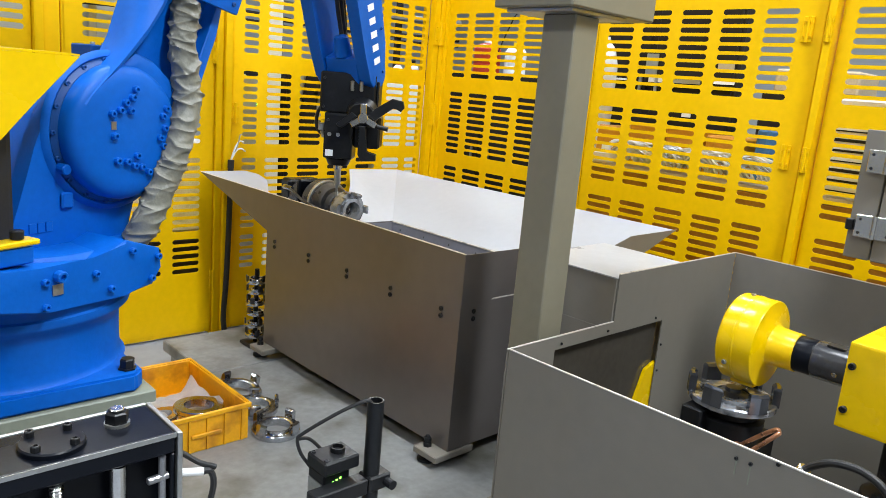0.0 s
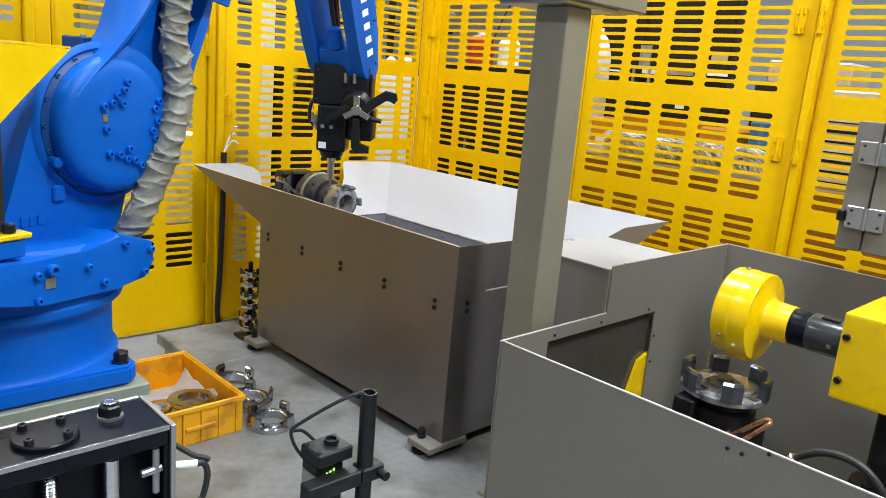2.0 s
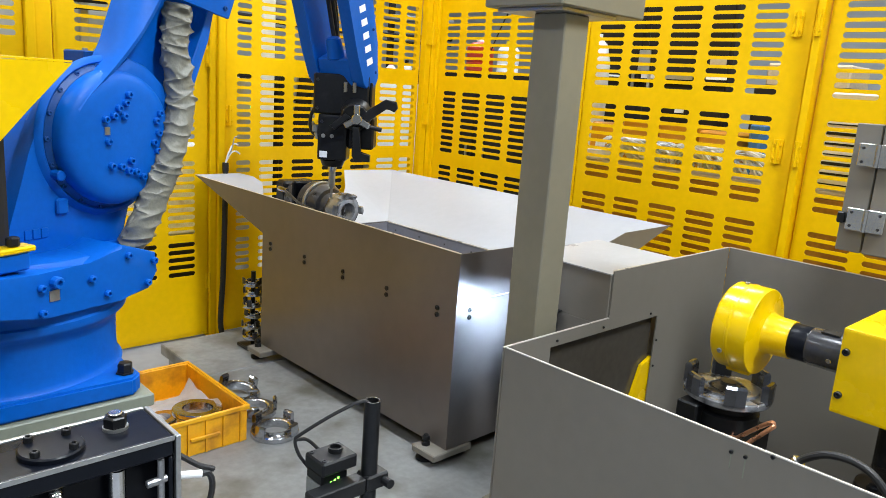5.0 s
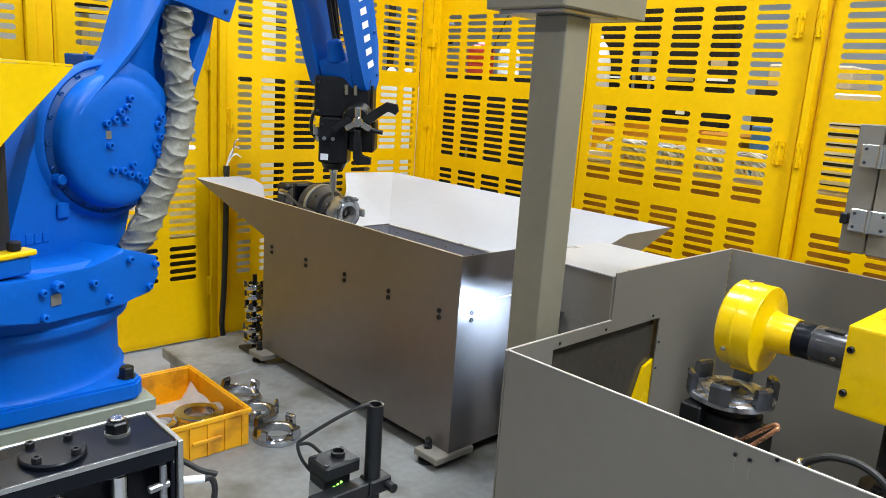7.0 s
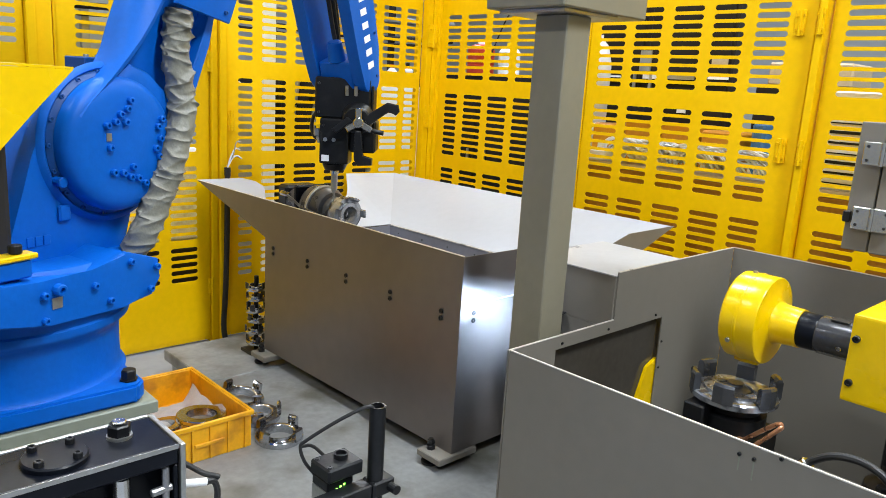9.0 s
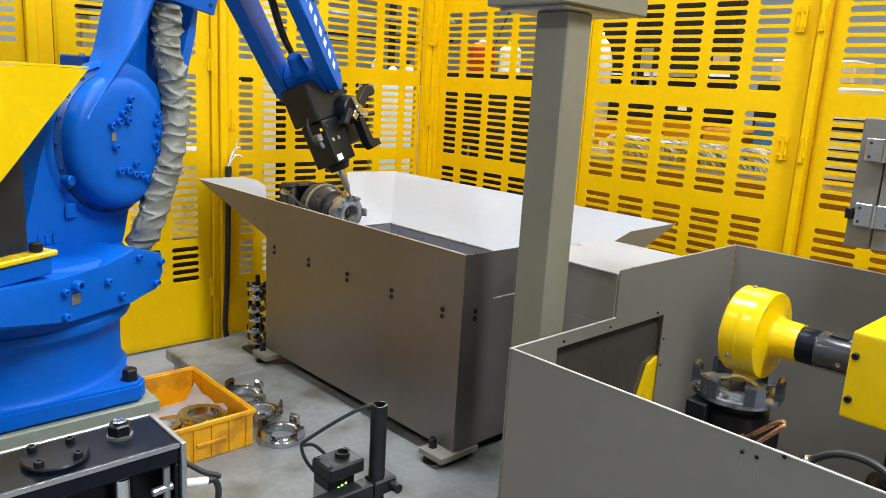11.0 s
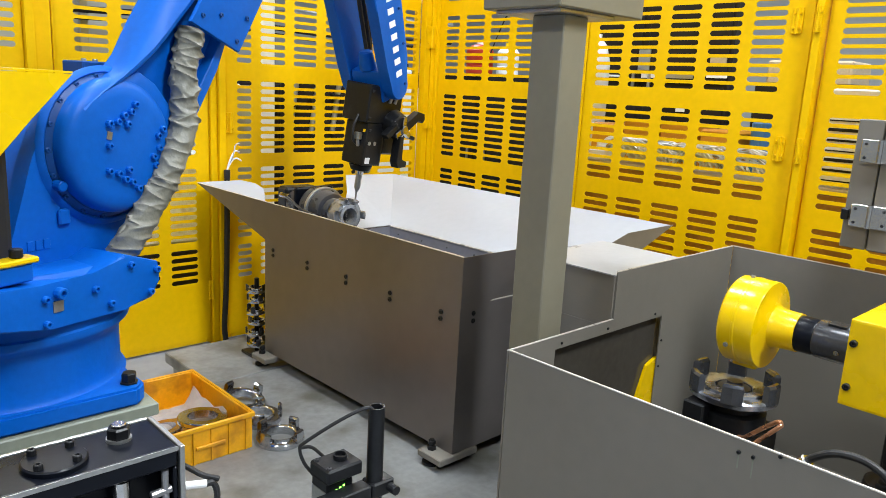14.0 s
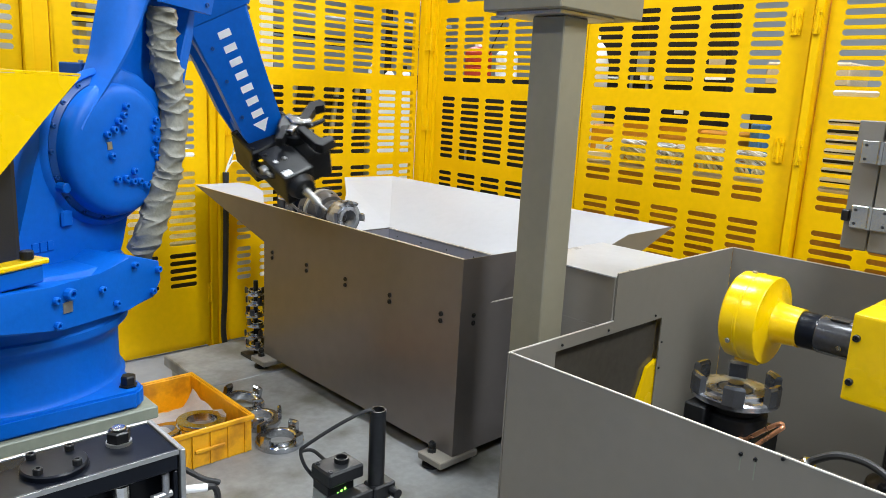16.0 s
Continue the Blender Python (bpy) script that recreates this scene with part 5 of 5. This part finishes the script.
rack_box("blue_bin", "light blue plastic bin on the bench", "bin", 3.75, 3.95, 1.63, 1.7, 0.855, 1.13, BLUE_BIN, 0.015)
rack_box("tan_carton", "tan cardboard carton on the dark housing", "carton", 4.3, 4.6, 1.45, 1.9, 1.331, 1.46, TAN)
wr = thing("wire_bundle", 3.62, 2.0, 0.855, "loose coils of white and grey wire on the bench", "wire", "")
wr["kind"] = "stuff"
random.seed(5)
for k in range(70):
    y0, r = random.uniform(-0.42, 0.4), random.uniform(0.06, 0.15)
    pts = [(random.uniform(-0.04, 0.05) + 0.02 * math.cos(a), y0 + r * 1.3 * math.cos(a), 0.012 + abs(r * 0.85 * math.sin(a)) + 0.01 * random.random()) for a in [j * 0.7 + k for j in range(10)]]
    part("wire_coil", tube(pts, 0.005, 6, 5), WHITE if k % 6 else DULL_STEEL, wr)


def drum(name, label, x, y, z, r, h, m, cap):
    th = thing(name, x, y, z, label, "container")
    part("body", revolve([(0, 0), (r * 0.9, 0), (r, 0.01), (r, h * 0.3), (r * 0.96, h * 0.32), (r, h * 0.35), (r, h * 0.8), (r * 0.7, h * 0.95), (r * 0.35, h), (0, h)], seg=24), m, th, "", True)
    part("cap", rod((0, 0, h), (0, 0, h + 0.03), r * 0.3), cap, th)


drum("red_drum", "red painted round drum behind the fence", 4.45, 4.33, 1.33, 0.11, 0.24, RED, WHITE)
drum("white_jug", "white plastic jug with a yellow label", 4.45, 4.02, 1.33, 0.085, 0.22, WHITE, YELLOW_GLOSS)
drum("white_jug", "white plastic jug behind the fence", 3.95, 2.83, 0.855, 0.09, 0.7, WHITE, WHITE)
drum("white_sack", "white plastic sack lying on the bench", 3.62, 2.5, 0.855, 0.09, 0.07, WHITE, WHITE)
cable_bg = thing("black_cable", 4.35, 3.7, 1.33, "black cable hanging over a machine behind the fence", "cable")
part("cable_run", tube([(0, -0.1, 0.0), (0, -0.05, 0.12), (0, -0.2, 0.2), (0, -0.32, 0.3), (0, -0.4, 0.55)], 0.01, 8, 8), RUBBER, cable_bg, "", True)
part("cable_run", tube([(0, 0.5, 0.0), (0, 0.3, 0.4), (0.05, 0.2, 0.6), (0.1, 0.0, 1.2)], 0.006, 8, 8), RUBBER, cable_bg, "", True)

# behind the other fence
m = rack_box("pale_machine", "pale grey machine with a white side panel", "machine", 3.38, 3.95, 4.3, 4.9, -0.14, 1.2, WHITE)
rack_box("pale_post", "white upright post behind the fence", "post", 2.42, 2.52, 4.25, 4.35, -0.14, 2.4, WHITE)
m = rack_box("dark_machine_cabinet", "dark machine cabinet behind the fence", "machine", 2.6, 3.3, 4.3, 5.0, -0.14, 1.26, DARK_MACHINE)
for k in range(4):
    part("machine_tube", rod((-0.3 + 0.17 * k, -0.355, 1.0), (-0.24 + 0.17 * k, -0.355, 1.38), 0.02, seg=10), DULL_STEEL, m)
    part("clamp_bar", box(-0.32 + 0.17 * k, -0.22 + 0.17 * k, -0.39, -0.356, 1.18 + 0.03 * k, 1.21 + 0.03 * k), BLACK, m)
m = rack_box("control_box", "grey control box with a green light", "control box", 2.28, 2.58, 4.36, 4.6, -0.14, 1.16, DULL_STEEL)
part("green_light", box(-0.02, 0.01, -0.125, -0.121, 1.12, 1.145), GREEN_LED, m, "glowing green light")
for k, (x, z) in enumerate(((2.3, 1.02), (2.34, 1.02), (3.45, 1.2), (3.6, 1.2), (3.75, 1.2))):
    bt = thing("bottle", x, 4.42, z if k > 1 else 1.02, "small white plastic bottle on a machine behind the fence", "bottle", "bottles behind the fence")
    part("body", revolve([(0, 0), (0.04, 0), (0.042, 0.01), (0.042, 0.1 + 0.02 * (k % 3)), (0.015, 0.13 + 0.02 * (k % 3)), (0, 0.13 + 0.02 * (k % 3))], seg=16), WHITE, bt, "", True)
    part("cap", rod((0, 0, 0.13 + 0.02 * (k % 3)), (0, 0, 0.155 + 0.02 * (k % 3)), 0.016, seg=12), RED if k == 3 else BLACK, bt)
pr = thing("pipe_run", 2.3, 4.95, -0.14, "dark overhead pipes and cable trays behind the fence", "pipes")
for k, (z, r, pm) in enumerate(((1.72, 0.02, DARK_MACHINE), (1.67, 0.012, DARK_MACHINE), (1.86, 0.03, DULL_STEEL), (2.05, 0.02, WHITE), (2.2, 0.04, DARK_MACHINE))):
    part("pipe", tube([(-0.9, 0, z - 0.02), (0.2, 0, z + 0.01), (1.2, 0.05, z - 0.01), (2.4, 0, z + 0.03)], r, 10, 6), pm, pr, "", True)
for x in (-0.7, 0.62, 1.75):
    part("pipe_stand", box(x, x + 0.05, 0.06, 0.1, 0.0, 2.5, 0.004), DULL_STEEL if x < 0 else DARK_MACHINE, pr)
m = rack_box("wrapped_pallet_load", "white film-wrapped load behind the fence", "pallet load", 1.3, 2.05, 4.0, 4.7, 0.24, 0.78, WHITE_FILM, 0.04)
rack_box("wooden_pallet", "dark wooden pallet stack on the floor", "pallet", 1.25, 2.1, 3.95, 4.75, -0.14, 0.238, DARK_MACHINE)
rack_box("pale_machine", "pale grey tall cabinet behind the fence", "machine", -0.6, 1.9, 5.2, 5.8, -0.14, 2.2, WALL)
rack_box("pale_machine", "pale grey tall cabinet behind the fence", "machine", 6.0, 6.6, 0.4, 1.3, -0.14, 2.6, WALL)
m = rack_box("shelf_unit", "white slatted shelf unit behind the fence", "shelf", 3.6, 3.9, 0.9, 1.34, 0.855, 1.3, WHITE)
# the shade between the slats is drawn as black strips on the front
for k in range(9):
    part("gap_shade_strip", box(-0.154, -0.1505, -0.13, 0.15, 0.03 + 0.045 * k, 0.036 + 0.045 * k + 0.004 * (k % 3)), BLACK, m)

# ---- small unseen lamp added in the gap behind the column ----
# stands in for an unknown light that falls on the basin's end
helper_lamp = thing("helper_lamp", 1.796, 1.345, 0.2, "small unseen lamp added to light the basin's near end", "work light")
part("lamp_can", revolve([(0.0, -0.03), (0.026, -0.03), (0.036, -0.02), (0.036, 0.03), (0.0335, 0.03), (0.0335, -0.002), (0, -0.002)], (0, 0, 0), (0, 1, 0), 24), BLACK, helper_lamp, "", True)
part("lens", revolve([(0, 0), (0.032, 0), (0.032, 0.002), (0, 0.002)], (0, 0, 0), (0, 1, 0), 24), HELPER_GLOW, helper_lamp, "glowing cold-white lens")
# visor added to cut the light off above the lower panel
part("hood", box(-0.05, 0.06, -0.03, 0.09, 0.04, 0.043, 0.001), BLACK, helper_lamp, "unseen flat black visor keeping light off the upper wall")
part("stalk", rod((0, -0.012, -0.03), (0, -0.012, -0.2), 0.006, seg=10), BLACK, helper_lamp)

# ---- movement ----
AZ0 = 22.0
PIVOT = Vector((0.175, 0.0, 0.582))


def turn_z(a):
    return pose(0, 0, 0, 0, 0, a)


def motions():
    # time, turn of the column, lean of the lower arm
    axes = [(0, 0, 0), (9.2, 0, 0), (10.2, 4.5, -2), (11.3, 7.1, -3.2), (12.0, 6.8, -3.2), (12.6, 6.2, -3.2), (13.0, 2.4, 3.0), (13.4, 0.9, 10), (14.0, 0.5, 10.4),
            (14.7, 0.3, 9), (15.0, 0.1, 3.2), (15.5, 1.4, -2.2), (16.0, 4.5, -6.0)]
    walk(column_part, [(t, turn_z(AZ0 + a)) for t, a, b in axes])
    hub = Vector((0.103, 0, 0.601))
    for ob, k in ((lower_part, 1.0), (hose_part, 0.95)):
        walk(ob, [(t, turn_z(AZ0 + a) @ Matrix.Translation(PIVOT) @ pose(0, 0, 0, 0, b * k, 0) @ Matrix.Translation(hub - PIVOT)) for t, a, b in axes])
    # time, wrist place, forearm lean and twist, tool swing and turn
    wrist = [
        (0, 1.759, 2.448, 1.226, 20.4, 0, 0, 0),
        (9.2, 1.759, 2.448, 1.226, 20.4, 0, 0, 0),
        (10.2, 1.70, 2.52, 1.23, 31, 12, 12, 30),
        (11.3, 1.664, 2.58, 1.183, 41, 25, 25, 60),
        (12.6, 1.651, 2.53, 1.195, 40.5, 25, 25, 60),
        (12.9, 1.799, 2.548, 1.266, 36, 18, 16, 60),
        (13.0, 1.833, 2.545, 1.290, 32, 12, 8, 59),
        (13.1, 1.890, 2.553, 1.295, 26, 5, 0, 58),
        (13.2, 1.916, 2.558, 1.270, 22, 0, -4, 57),
        (13.4, 1.985, 2.535, 1.212, 20.8, -5, -8, 56),
        (14.0, 1.972, 2.515, 1.213, 20.8, -5, -7, 56),
        (14.9, 1.975, 2.51, 1.232, 20.8, -5, -7, 56),
        (15.1, 1.840, 2.480, 1.262, 19.5, 5, 2, 58),
        (15.2, 1.800, 2.475, 1.255, 25, 15, 10, 60),
        (15.3, 1.725, 2.450, 1.236, 33, 32, 26, 62),
        (15.5, 1.659, 2.436, 1.178, 43, 80, 51, 60),
        (15.7, 1.590, 2.465, 1.085, 41, 118, 54, 46),
        (15.8, 1.525, 2.46, 1.055, 39, 132, 55, 32),
        (15.9, 1.43, 2.465, 1.02, 36, 142, 49, 16),
        (16.0, 1.41, 2.49, 1.01, 33, 148, 42, 0),
    ]
    o = RT
    walk(forearm_part, [(t, pose(x - o.x, y - o.y, z - o.z, 0, 0, AZ0) @ pose(0, 0, 0, 0, -d, 0) @ turn_z(r)) for t, x, y, z, d, r, s, q in wrist])
    away = {15.7: -12, 15.8: -28, 15.9: -42, 16.0: -55}
    walk(tool_part, [(t, pose(x - o.x, y - o.y, z - o.z, 0, 0, -43.7) @ pose(0, 0, 0, away.get(t, 0), 0, 0) @ pose(0, 0, 0, 0, -s, 0) @ turn_z(q)) for t, x, y, z, d, r, s, q in wrist])
    # the grinding head dips and lifts
    lift = [(0, 0), (0.5, -0.001), (0.7, 0.012), (1.0, 0.035), (1.5, 0.0444), (2.0, 0.0448), (2.5, 0.042), (3.0, 0.0296), (3.5, 0.0098), (4.0, -0.002), (4.7, 0.0), (5.5, 0.044),
            (6.5, 0.029), (7.0, 0.0245), (7.5, -0.001), (8.0, 0.001), (8.5, 0.042), (9.2, 0.045), (10.2, 0.02), (11.3, -0.002), (11.6, 0.002), (12.0, 0.026), (12.5, 0.0435), (13.0, 0.045),
            (13.5, 0.044), (14.0, 0.029), (14.5, 0.021), (15.0, -0.003), (15.5, 0.0056), (16.0, 0.044)]
    walk(grinder, [(t, pose(GX, 0.722, 0.65 + z)) for t, z in lift])
    # the coupling indexes by a tenth of a turn
    index = [(0, 0), (1.7, 0), (1.9, 36), (4.3, 36), (5.2, 36), (5.6, 72), (9.2, 72), (10.0, 72), (10.4, 108), (13.1, 108), (13.35, 144), (16.0, 144)]
    walk(workpiece, [(t, pose(WX, WY, 0.477, 0, 0, 58.4 + a)) for t, a in index])

    # the added lamp swings from the chute's side to the basin's end and back
    # this swing stands in for switching it on and off
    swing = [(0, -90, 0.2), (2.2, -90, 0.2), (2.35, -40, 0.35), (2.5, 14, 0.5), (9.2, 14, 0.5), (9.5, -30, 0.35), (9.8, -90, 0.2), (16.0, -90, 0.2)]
    walk(helper_lamp, [(t, pose(1.796 - 0.026 * (z > 0.25), 1.345, z, 0, 0, a)) for t, a, z in swing])


motions()
